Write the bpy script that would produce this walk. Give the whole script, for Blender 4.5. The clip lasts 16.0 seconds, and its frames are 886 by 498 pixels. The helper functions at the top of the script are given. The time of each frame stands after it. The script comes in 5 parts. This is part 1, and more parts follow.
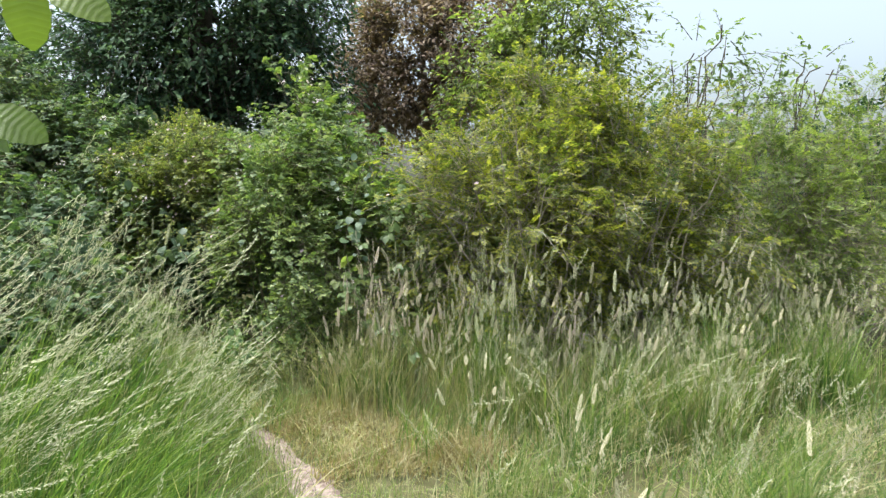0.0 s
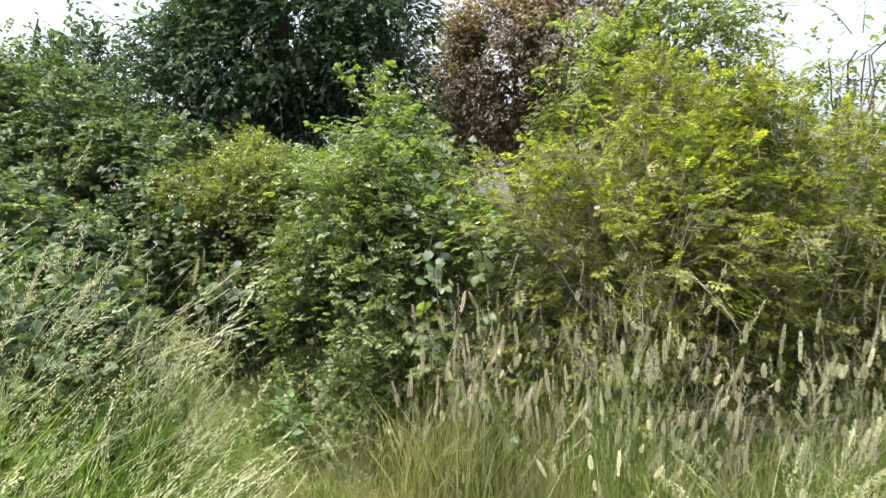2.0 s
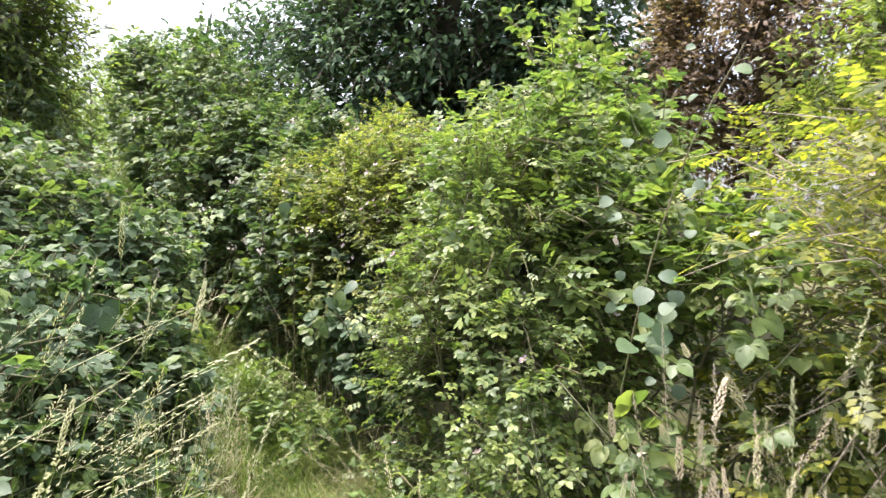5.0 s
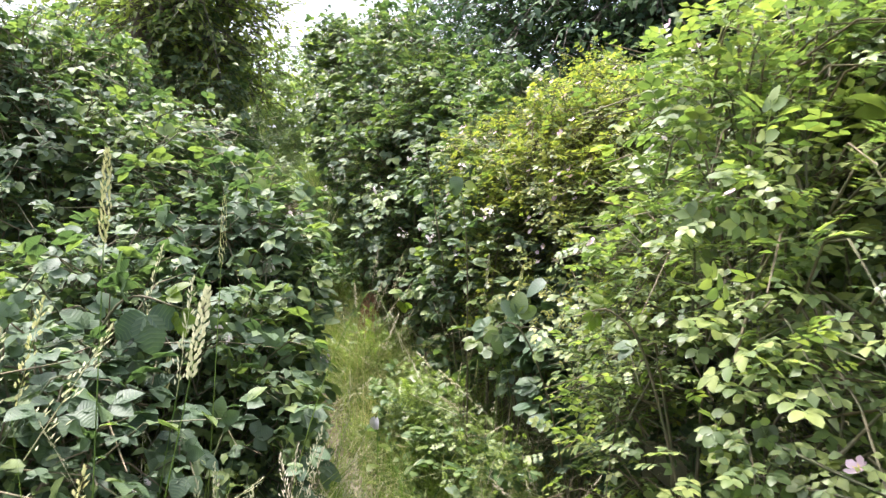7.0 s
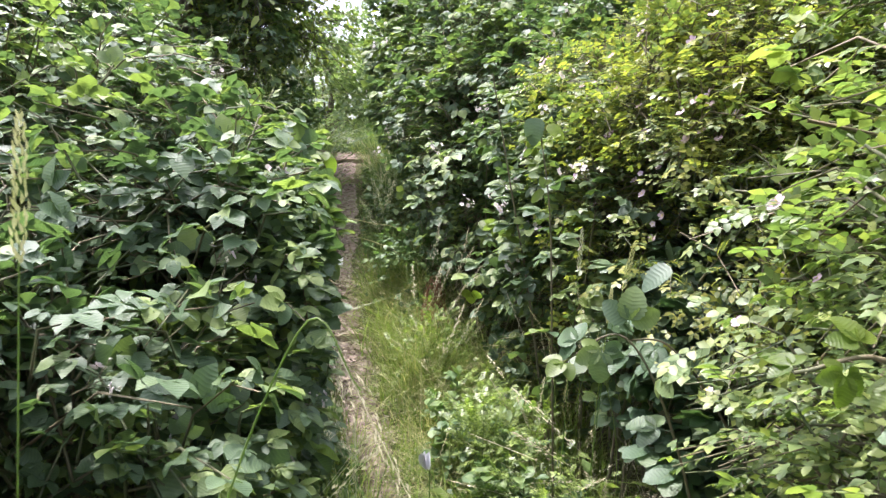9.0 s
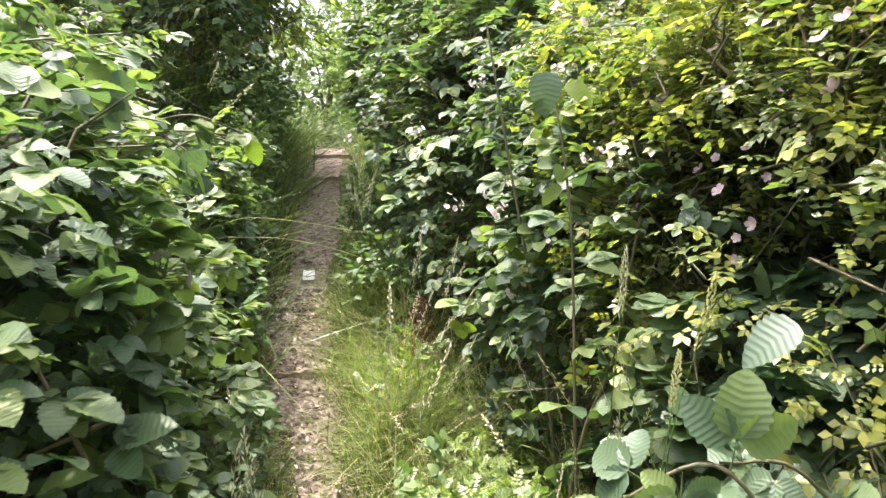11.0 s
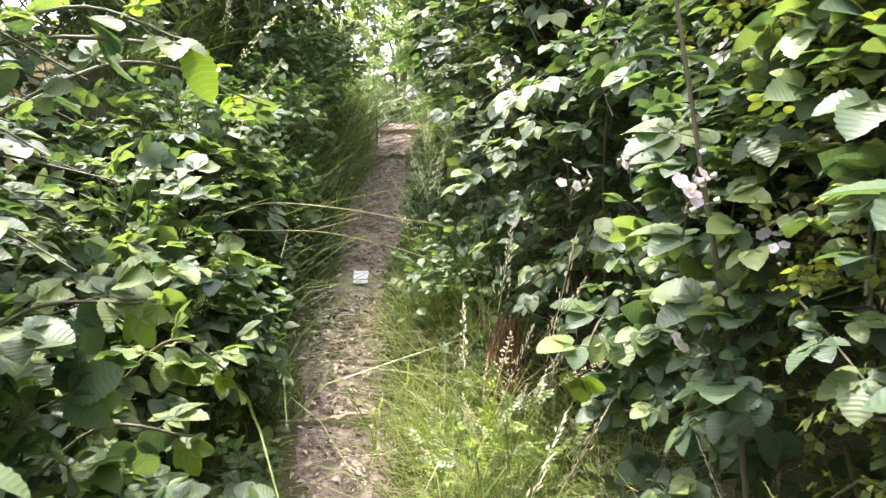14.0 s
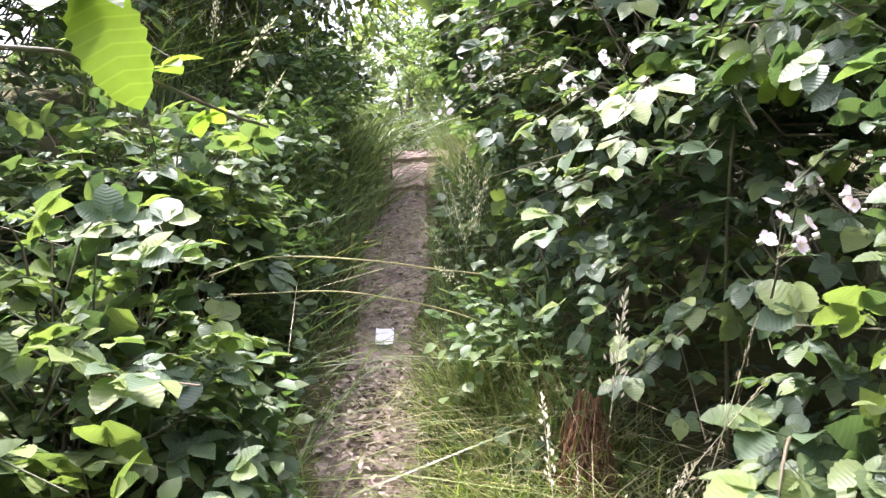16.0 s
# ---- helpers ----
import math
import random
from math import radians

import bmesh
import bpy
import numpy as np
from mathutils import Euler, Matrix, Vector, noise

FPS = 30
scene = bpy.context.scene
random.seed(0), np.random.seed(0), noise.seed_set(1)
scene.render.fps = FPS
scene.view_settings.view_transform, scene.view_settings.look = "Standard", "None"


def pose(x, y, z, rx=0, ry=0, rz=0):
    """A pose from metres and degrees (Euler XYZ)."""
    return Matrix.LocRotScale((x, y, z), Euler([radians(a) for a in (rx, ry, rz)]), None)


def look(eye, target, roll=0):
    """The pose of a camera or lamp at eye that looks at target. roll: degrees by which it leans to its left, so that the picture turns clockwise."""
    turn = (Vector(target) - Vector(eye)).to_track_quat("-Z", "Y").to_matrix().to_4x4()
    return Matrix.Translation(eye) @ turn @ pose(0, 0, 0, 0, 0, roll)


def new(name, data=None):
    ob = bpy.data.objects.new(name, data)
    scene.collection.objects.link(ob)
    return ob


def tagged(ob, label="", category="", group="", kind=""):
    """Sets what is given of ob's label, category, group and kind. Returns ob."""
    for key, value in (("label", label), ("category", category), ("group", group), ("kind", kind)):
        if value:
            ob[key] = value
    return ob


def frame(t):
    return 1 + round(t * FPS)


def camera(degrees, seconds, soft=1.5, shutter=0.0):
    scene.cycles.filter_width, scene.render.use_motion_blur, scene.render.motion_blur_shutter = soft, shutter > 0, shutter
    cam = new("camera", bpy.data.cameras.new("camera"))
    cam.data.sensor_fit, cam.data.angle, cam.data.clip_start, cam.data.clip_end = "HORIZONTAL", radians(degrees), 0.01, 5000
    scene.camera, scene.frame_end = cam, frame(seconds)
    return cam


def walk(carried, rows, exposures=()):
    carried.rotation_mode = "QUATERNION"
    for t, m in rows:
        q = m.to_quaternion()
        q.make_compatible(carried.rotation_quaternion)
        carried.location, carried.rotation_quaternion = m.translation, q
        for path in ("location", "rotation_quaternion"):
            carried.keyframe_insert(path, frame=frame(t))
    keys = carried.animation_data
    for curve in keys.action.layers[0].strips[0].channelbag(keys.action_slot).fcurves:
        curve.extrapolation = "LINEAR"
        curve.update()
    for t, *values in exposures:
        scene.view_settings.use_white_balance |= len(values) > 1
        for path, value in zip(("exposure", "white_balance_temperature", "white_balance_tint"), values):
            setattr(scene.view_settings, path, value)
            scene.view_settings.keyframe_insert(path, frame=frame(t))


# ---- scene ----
cam = camera(63.1, 16.0, soft=1.35, shutter=0.25)
METRES, EYE, TILT, LEAN, TURN = 8.0, 1.5, -3.5, 0.0, 0.0
ROWS = [
    (0.0, 0.0, 0.0, 0.0, -0.0, 0.0, 0.0),
    (0.5, -0.0031, 0.0369, 0.0028, 0.95, 0.72, -0.11),
    (1.0, -0.0018, 0.0749, 0.0067, 2.56, 1.47, -0.32),
    (1.5, -0.0073, 0.1178, 0.0063, 4.57, 1.99, -0.56),
    (2.0, -0.0151, 0.1552, 0.0104, 6.74, 2.3, -0.77),
    (2.5, -0.0171, 0.1973, 0.0132, 8.65, 2.58, -0.96),
    (3.0, -0.0216, 0.2308, 0.0149, 10.24, 3.02, -1.27),
    (3.5, -0.0339, 0.2688, 0.02, 11.7, 3.41, -1.8),
    (6.0, -0.0817, 0.4722, 0.0268, 29.91, 2.16, -4.82),
    (6.5, -0.098, 0.4999, 0.0288, 34.28, 1.61, -4.95),
    (7.0, -0.1131, 0.525, 0.0293, 37.92, 1.07, -5.0),
    (7.5, -0.1289, 0.5582, 0.0324, 40.6, 0.41, -4.88),
    (8.0, -0.1469, 0.5823, 0.0298, 42.44, -0.39, -4.69),
    (8.5, -0.1693, 0.6056, 0.0331, 43.75, -1.12, -4.47),
    (9.0, -0.1862, 0.6291, 0.0317, 44.91, -1.57, -4.24),
    (9.5, -0.2009, 0.6545, 0.035, 46.18, -1.68, -3.99),
    (12.0, -0.2901, 0.7535, 0.0395, 44.09, -1.7, -3.36),
    (12.5, -0.3022, 0.7671, 0.0415, 35.46, -1.42, -2.28),
    (13.0, -0.3198, 0.7761, 0.0379, 41.79, -2.25, -2.83),
    (13.5, -0.3434, 0.7939, 0.0402, 49.46, -2.67, -3.46),
    (14.0, -0.3569, 0.8046, 0.039, 51.86, -3.23, -3.92),
    (14.5, -0.3827, 0.8171, 0.0421, 51.2, -2.45, -3.5),
    (15.0, -0.4016, 0.8263, 0.044, 51.33, -1.84, -2.74),
    (15.5, -0.4154, 0.834, 0.0451, 51.9, -1.41, -2.58),
    (16.0, -0.4264, 0.8369, 0.046, 52.17, -1.14, -2.36),
]
walk(cam, [(t, pose(0, 0, EYE, TILT, LEAN, TURN) @ pose(METRES * x, METRES * y, METRES * z, 90 + pitch, roll, yaw)) for t, x, y, z, yaw, pitch, roll in ROWS],
     exposures=[(0.0, 1.29, 6000, 5), (1.5, 1.45, 6450, 7), (3.5, 1.62, 6500, 9), (6.0, 2.05, 6250, 18), (9.0, 2.1, 6000, 20), (12.0, 2.52, 6500, 17), (13.0, 2.52, 6450, 18),
                (14.5, 2.57, 6050, 27), (16.0, 2.62, 5900, 31)])

# ---- sky and sun ----
SUN_FROM = Vector((-0.36, -0.07, 1.0)).normalized()
world = bpy.data.worlds.new("sky")
scene.world = world
world.use_nodes = True
wn = world.node_tree.nodes
sky = wn.new("ShaderNodeTexSky")
sky.sky_type = "NISHITA"
sky.sun_disc = False
sky.sun_elevation = math.asin(SUN_FROM.z)
sky.sun_rotation = math.atan2(SUN_FROM.x, SUN_FROM.y)
sky.dust_density = 7.0
sky.air_density = 1.2
wn["Background"].inputs["Strength"].default_value = 0.15
haze = wn.new("ShaderNodeHueSaturation")
haze.inputs["Saturation"].default_value = 0.5
world.node_tree.links.new(sky.outputs[0], haze.inputs["Color"])
world.node_tree.links.new(haze.outputs[0], wn["Background"].inputs[0])
sun = new("sun", bpy.data.lights.new("sun", "SUN"))
sun.data.energy = 1.95
sun.data.angle = radians(1.0)
sun.data.color = (1.0, 0.94, 0.84)
sun.matrix_world = look(SUN_FROM * 40, (0, 0, 0))


# ---- materials ----
def mat_base(name):
    m = bpy.data.materials.new(name)
    m.use_nodes = True
    nt = m.node_tree
    return m, nt, nt.nodes, nt.links, nt.nodes["Principled BSDF"]


def ramp_node(nodes, stops):
    r = nodes.new("ShaderNodeValToRGB")
    el = r.color_ramp.elements
    while len(el) < len(stops):
        el.new(0.5)
    for e, (p, c) in zip(el, stops):
        e.position, e.color = p, (*c, 1)
    return r


def leaf_mat(name, dark, mid, young, through_light=0.35, rough=0.45, veins=True, clump=2.5, spec=0.5):
    """Leaf surface: each leaf its own tint, clumps of older and younger leaves, ribs across the blade, light shining through."""
    m, nt, nodes, links, bsdf = mat_base(name)
    geo = nodes.new("ShaderNodeNewGeometry")
    ns = nodes.new("ShaderNodeTexNoise")
    ns.inputs["Scale"].default_value = clump
    ns.inputs["Detail"].default_value = 2
    links.new(geo.outputs["Position"], ns.inputs["Vector"])
    oi = nodes.new("ShaderNodeObjectInfo")
    mixr = nodes.new("ShaderNodeMath")
    mixr.operation = "MULTIPLY_ADD"
    links.new(geo.outputs["Random Per Island"], mixr.inputs[0])
    mixr.inputs[1].default_value = 0.5
    links.new(ns.outputs[0], mixr.inputs[2])
    jit = nodes.new("ShaderNodeMath")
    jit.operation = "MULTIPLY_ADD"
    links.new(oi.outputs["Random"], jit.inputs[0])
    jit.inputs[1].default_value = 0.12
    links.new(mixr.outputs[0], jit.inputs[2])
    rp = ramp_node(nodes, [(0.34, dark), (0.80, mid), (1.0, young)])
    links.new(jit.outputs[0], rp.inputs[0])
    col = rp.outputs[0]
    # blotches and wear
    fine = nodes.new("ShaderNodeTexNoise")
    fine.inputs["Scale"].default_value = 60
    links.new(geo.outputs["Position"], fine.inputs["Vector"])
    mul = nodes.new("ShaderNodeMix")
    mul.data_type, mul.blend_type = "RGBA", "MULTIPLY"
    mul.inputs["Factor"].default_value = 0.35
    links.new(col, mul.inputs["A"])
    links.new(fine.outputs[0], mul.inputs["B"])
    col = mul.outputs["Result"]
    if veins:
        uv = nodes.new("ShaderNodeUVMap")
        sep = nodes.new("ShaderNodeSeparateXYZ")
        links.new(uv.outputs[0], sep.inputs[0])
        ab = nodes.new("ShaderNodeMath")
        ab.operation = "ABSOLUTE"
        links.new(sep.outputs[0], ab.inputs[0])
        sk = nodes.new("ShaderNodeMath")
        sk.operation = "MULTIPLY_ADD"
        links.new(ab.outputs[0], sk.inputs[0])
        sk.inputs[1].default_value = -0.32
        links.new(sep.outputs[1], sk.inputs[2])
        fr = nodes.new("ShaderNodeMath")
        fr.operation = "MULTIPLY"
        links.new(sk.outputs[0], fr.inputs[0])
        fr.inputs[1].default_value = 58
        sn = nodes.new("ShaderNodeMath")
        sn.operation = "SINE"
        links.new(fr.outputs[0], sn.inputs[0])
        bp = nodes.new("ShaderNodeBump")
        bp.inputs["Strength"].default_value = 0.2
        bp.inputs["Distance"].default_value = 0.0012
        links.new(sn.outputs[0], bp.inputs["Height"])
        links.new(bp.outputs[0], bsdf.inputs["Normal"])
        thr = nodes.new("ShaderNodeMapRange")
        thr.inputs["From Min"].default_value = 0.75
        thr.inputs["From Max"].default_value = 1.0
        thr.inputs["To Max"].default_value = 0.10
        links.new(sn.outputs[0], thr.inputs["Value"])
        vm = nodes.new("ShaderNodeMix")
        vm.data_type = "RGBA"
        links.new(thr.outputs[0], vm.inputs["Factor"])
        links.new(col, vm.inputs["A"])
        vm.inputs["B"].default_value = (*[min(1, c * 1.5 + 0.03) for c in young], 1)
        col = vm.outputs["Result"]
    links.new(col, bsdf.inputs["Base Color"])
    bsdf.inputs["Roughness"].default_value = rough
    bsdf.inputs["Specular IOR Level"].default_value = spec
    tr = nodes.new("ShaderNodeBsdfTranslucent")
    yel = nodes.new("ShaderNodeMix")
    yel.data_type, yel.blend_type = "RGBA", "MULTIPLY"
    yel.inputs["Factor"].default_value = 1
    links.new(col, yel.inputs["A"])
    yel.inputs["B"].default_value = (1.55, 1.75, 0.78, 1)
    links.new(yel.outputs["Result"], tr.inputs[0])
    mx = nodes.new("ShaderNodeMixShader")
    mx.inputs[0].default_value = through_light
    links.new(bsdf.outputs[0], mx.inputs[1])
    links.new(tr.outputs[0], mx.inputs[2])
    links.new(mx.outputs[0], nodes["Material Output"].inputs[0])
    return m


def plain_mat(name, a, b, scale=20, rough=0.8, bump=0.3, spec=0.3, clear=0.0, lo=0.3, hi=0.7, isle=0.3):
    """Two-tone surface with coarse and fine variation."""
    m, nt, nodes, links, bsdf = mat_base(name)
    geo = nodes.new("ShaderNodeNewGeometry")
    n1 = nodes.new("ShaderNodeTexNoise")
    n1.inputs["Scale"].default_value = scale
    n1.inputs["Detail"].default_value = 6
    n1.inputs["Roughness"].default_value = 0.7
    links.new(geo.outputs["Position"], n1.inputs["Vector"])
    rp = ramp_node(nodes, [(lo, a), (hi, b)])
    add = nodes.new("ShaderNodeMath")
    add.operation = "MULTIPLY_ADD"
    links.new(geo.outputs["Random Per Island"], add.inputs[0])
    add.inputs[1].default_value = isle
    add.inputs[2].default_value = -isle / 2
    ad2 = nodes.new("ShaderNodeMath")
    links.new(add.outputs[0], ad2.inputs[0])
    links.new(n1.outputs[0], ad2.inputs[1])
    links.new(ad2.outputs[0], rp.inputs[0])
    links.new(rp.outputs[0], bsdf.inputs["Base Color"])
    bsdf.inputs["Roughness"].default_value = rough
    bsdf.inputs["Specular IOR Level"].default_value = spec
    if bump:
        bp = nodes.new("ShaderNodeBump")
        bp.inputs["Strength"].default_value = bump
        bp.inputs["Distance"].default_value = 0.01
        links.new(n1.outputs[0], bp.inputs["Height"])
        links.new(bp.outputs[0], bsdf.inputs["Normal"])
    if clear:
        tr = nodes.new("ShaderNodeBsdfTranslucent")
        links.new(rp.outputs[0], tr.inputs[0])
        mx = nodes.new("ShaderNodeMixShader")
        mx.inputs[0].default_value = clear
        links.new(bsdf.outputs[0], mx.inputs[1])
        links.new(tr.outputs[0], mx.inputs[2])
        links.new(mx.outputs[0], nodes["Material Output"].inputs[0])
    return m


M_BRAMBLE = leaf_mat("bramble_leaf", (0.046, 0.084, 0.048), (0.100, 0.156, 0.078), (0.20, 0.262, 0.085), 0.32, 0.46, spec=0.32)
M_LIME = leaf_mat("lime_green_leaf", (0.070, 0.115, 0.042), (0.142, 0.205, 0.070), (0.26, 0.31, 0.095), 0.40, 0.45, veins=False, clump=4)
M_LOBED = leaf_mat("lobed_leaf", (0.038, 0.080, 0.045), (0.070, 0.125, 0.062), (0.12, 0.18, 0.07), 0.25, 0.5)
M_ROSE = leaf_mat("rose_leaf", (0.072, 0.112, 0.040), (0.145, 0.195, 0.058), (0.30, 0.31, 0.07), 0.38, 0.42, veins=False, clump=4)
M_SHRUB = leaf_mat("feathery_leaf", (0.040, 0.066, 0.020), (0.128, 0.151, 0.032), (0.33, 0.32, 0.054), 0.52, 0.5, veins=False, clump=4.5)
M_GREENSHRUB = leaf_mat("shrub_leaf", (0.070, 0.105, 0.042), (0.145, 0.19, 0.058), (0.29, 0.33, 0.09), 0.5, 0.5, veins=False)
M_TREE = leaf_mat("dark_tree_leaf", (0.022, 0.048, 0.032), (0.052, 0.094, 0.058), (0.13, 0.20, 0.10), 0.3, 0.6, veins=False, clump=1.5, spec=0.12)
M_COPPER = leaf_mat("copper_leaf", (0.11, 0.075, 0.058), (0.21, 0.14, 0.105), (0.33, 0.24, 0.17), 0.4, 0.6, veins=False, clump=1.5)
# Haze beyond the crest is put into these lifted greens; saplings share them.
M_FAR = leaf_mat("pale_hazed_leaf", (0.09, 0.14, 0.07), (0.16, 0.22, 0.10), (0.25, 0.31, 0.14), 0.4, 0.5, veins=False, clump=1.2)
M_BIGLEAF = leaf_mat("broad_leaf", (0.042, 0.080, 0.046), (0.072, 0.122, 0.066), (0.12, 0.18, 0.08), 0.25, 0.5)
M_YOUNG = leaf_mat("young_leaf", (0.085, 0.14, 0.022), (0.13, 0.19, 0.03), (0.20, 0.26, 0.045), 0.55, 0.4)
M_WEED = leaf_mat("weed_leaf", (0.055, 0.105, 0.045), (0.10, 0.17, 0.06), (0.17, 0.25, 0.08), 0.35, 0.5, veins=False)
M_GRASS = leaf_mat("grass_blade", (0.050, 0.107, 0.028), (0.110, 0.188, 0.046), (0.25, 0.315, 0.10), 0.5, 0.42, veins=False, clump=1.6)
M_LUSH = leaf_mat("lush_grass", (0.065, 0.115, 0.03), (0.145, 0.205, 0.042), (0.26, 0.34, 0.09), 0.42, 0.42, veins=False, clump=3)
M_BANK = leaf_mat("bank_grass", (0.055, 0.10, 0.040), (0.11, 0.17, 0.06), (0.22, 0.28, 0.10), 0.35, 0.42, veins=False, clump=4)
M_STRAW = leaf_mat("dry_grass", (0.20, 0.19, 0.09), (0.34, 0.32, 0.17), (0.50, 0.46, 0.27), 0.35, 0.6, veins=False, clump=3)
M_TAN = leaf_mat("tan_grass", (0.20, 0.15, 0.07), (0.33, 0.25, 0.12), (0.44, 0.38, 0.20), 0.3, 0.6, veins=False, clump=5)
M_SILVER = plain_mat("silver_panicle", (0.35, 0.37, 0.20), (0.56, 0.56, 0.37), 30, 0.55, 0, 0.4, 0.35)
M_SPIKE = plain_mat("green_seed_spike", (0.34, 0.36, 0.13), (0.56, 0.55, 0.28), 30, 0.6, 0, 0.3, 0.35)
M_CREAM = plain_mat("cream_seed_head", (0.44, 0.41, 0.25), (0.65, 0.60, 0.42), 30, 0.7, 0, 0.3, 0.3)
M_PINKSEED = plain_mat("pinkish_seed_head", (0.43, 0.36, 0.27), (0.63, 0.55, 0.43), 30, 0.7, 0, 0.3, 0.3)
M_CANE = plain_mat("bramble_cane", (0.06, 0.085, 0.035), (0.15, 0.115, 0.07), 25, 0.6, 0.2)
M_TWIG = plain_mat("grey_twig", (0.16, 0.13, 0.10), (0.34, 0.30, 0.25), 40, 0.85, 0.4)
M_BARK = plain_mat("bark", (0.05, 0.042, 0.032), (0.14, 0.12, 0.095), 18, 0.9, 0.8)
M_PETAL = plain_mat("pale_pink_petal", (0.62, 0.54, 0.55), (0.76, 0.70, 0.70), 40, 0.6, 0, 0.3, 0.3)
M_ROSEPETAL = plain_mat("rose_petal", (0.50, 0.36, 0.44), (0.62, 0.50, 0.56), 25, 0.6, 0, 0.3, 0.3)
M_STAMEN = plain_mat("stamens", (0.55, 0.42, 0.12), (0.72, 0.60, 0.25), 60, 0.7, 0)
M_BUD = plain_mat("bud", (0.38, 0.40, 0.28), (0.60, 0.56, 0.45), 60, 0.7, 0)
M_SOIL = plain_mat("trodden_earth", (0.13, 0.092, 0.076), (0.34, 0.27, 0.23), 26, 0.95, 1.0, 0.15, lo=0.40, hi=0.62)
M_GROUND = plain_mat("rough_grassland_soil", (0.045, 0.05, 0.022), (0.13, 0.12, 0.055), 6, 0.95, 0.8, 0.15)
M_STONE = plain_mat("pebble", (0.28, 0.25, 0.21), (0.52, 0.48, 0.43), 30, 0.85, 0.3)
M_LITTER = plain_mat("leaf_litter", (0.09, 0.062, 0.045), (0.46, 0.39, 0.32), 30, 0.85, 0.2, isle=0.9)
M_WOOD = plain_mat("weathered_timber", (0.17, 0.13, 0.09), (0.36, 0.29, 0.21), 35, 0.85, 0.6)
M_PAPER = plain_mat("white_paper", (0.74, 0.74, 0.78), (0.84, 0.84, 0.86), 12, 0.7, 0.15)
M_RUST = plain_mat("dead_brown_stems", (0.11, 0.055, 0.03), (0.28, 0.155, 0.08), 40, 0.8, 0.2)

# ---- the lie of the land ----
PATH = [(0.1, -6.0), (0.02, 0.0), (-0.15, 1.5), (-0.33, 2.7), (-0.74, 3.9), (-1.40, 4.97), (-2.20, 5.92), (-3.00, 6.58), (-3.90, 7.12),
        (-4.70, 7.54), (-5.40, 7.93), (-5.83, 8.27), (-8.0, 9.95), (-14.0, 14.5)]
PA = np.array(PATH)


def smooth_line(pts, n=9):
    """Catmull-Rom through the points."""
    p = np.vstack([2 * pts[0] - pts[1], pts, 2 * pts[-1] - pts[-2]])
    out = []
    for i in range(1, len(p) - 2):
        for k in range(n):
            t = k / n
            out.append(0.5 * (2 * p[i] + (p[i + 1] - p[i - 1]) * t + (2 * p[i - 1] - 5 * p[i] + 4 * p[i + 1] - p[i + 2]) * t * t
                              + (3 * p[i] - p[i - 1] - 3 * p[i + 1] + p[i + 2]) * t ** 3))
    out.append(p[-2])
    return np.array(out)


PL = smooth_line(PA)


def off_path(x, y):
    """Distance from the trodden line; positive to its right."""
    q = np.stack([np.ravel(x), np.ravel(y)], 1)
    best = np.full(len(q), 1e9)
    sign = np.ones(len(q))
    for a, b in zip(PL[:-1], PL[1:]):
        ab = b - a
        t = np.clip(((q - a) @ ab) / (ab @ ab), 0, 1)
        v = q - (a + t[:, None] * ab)
        d = np.hypot(v[:, 0], v[:, 1])
        better = d < best
        best = np.where(better, d, best)
        sign = np.where(better, np.where(ab[0] * v[:, 1] - ab[1] * v[:, 0] > 0, -1, 1), sign)
    return (best * sign).reshape(np.shape(x))


def along(x, y):
    return (x + 3.38) * -0.82 + (y - 6.72) * 0.57


def soft(v, w=0.35):
    return w * np.logaddexp(0, v / w)


def land(x, y, rough=True):
    """Height of the ground: level meadow, then a steep bank that the path climbs."""
    x, y = np.asarray(x, float), np.asarray(y, float)
    s = along(x, y)
    z = 0.36 * (soft(s - 0.25) - soft(s - 5.75))
    if rough:
        q = off_path(x, y)
        up = np.clip((s - 1.2) / 1.6, 0, 1)
        near = np.exp(-(np.hypot(x + 3, y - 6) / 9) ** 4)
        left = np.clip(-q - 0.22, 0, 1.1)
        right = np.clip(q - 0.3, 0, 1.2)
        z = z + near * up * (0.85 * left ** 1.2 + 0.25 * right) - 0.03 * np.exp(-(q / 0.22) ** 2)
        z = z + 0.025 * np.sin(3.1 * x + 1.3 * y) * np.sin(2.3 * y - 1.1 * x) + 0.012 * np.sin(9 * x) * np.sin(8 * y + x)
    return z


# ---- mesh tools ----
def unit(v):
    return v / np.maximum(np.linalg.norm(v, axis=-1, keepdims=True), 1e-9)


def frames_of(axis, normal):
    """Rotations that take +Y to axis and +Z near to normal."""
    a = unit(axis)
    x = unit(np.cross(a, normal))
    return np.stack([x, a, np.cross(x, a)], -1)


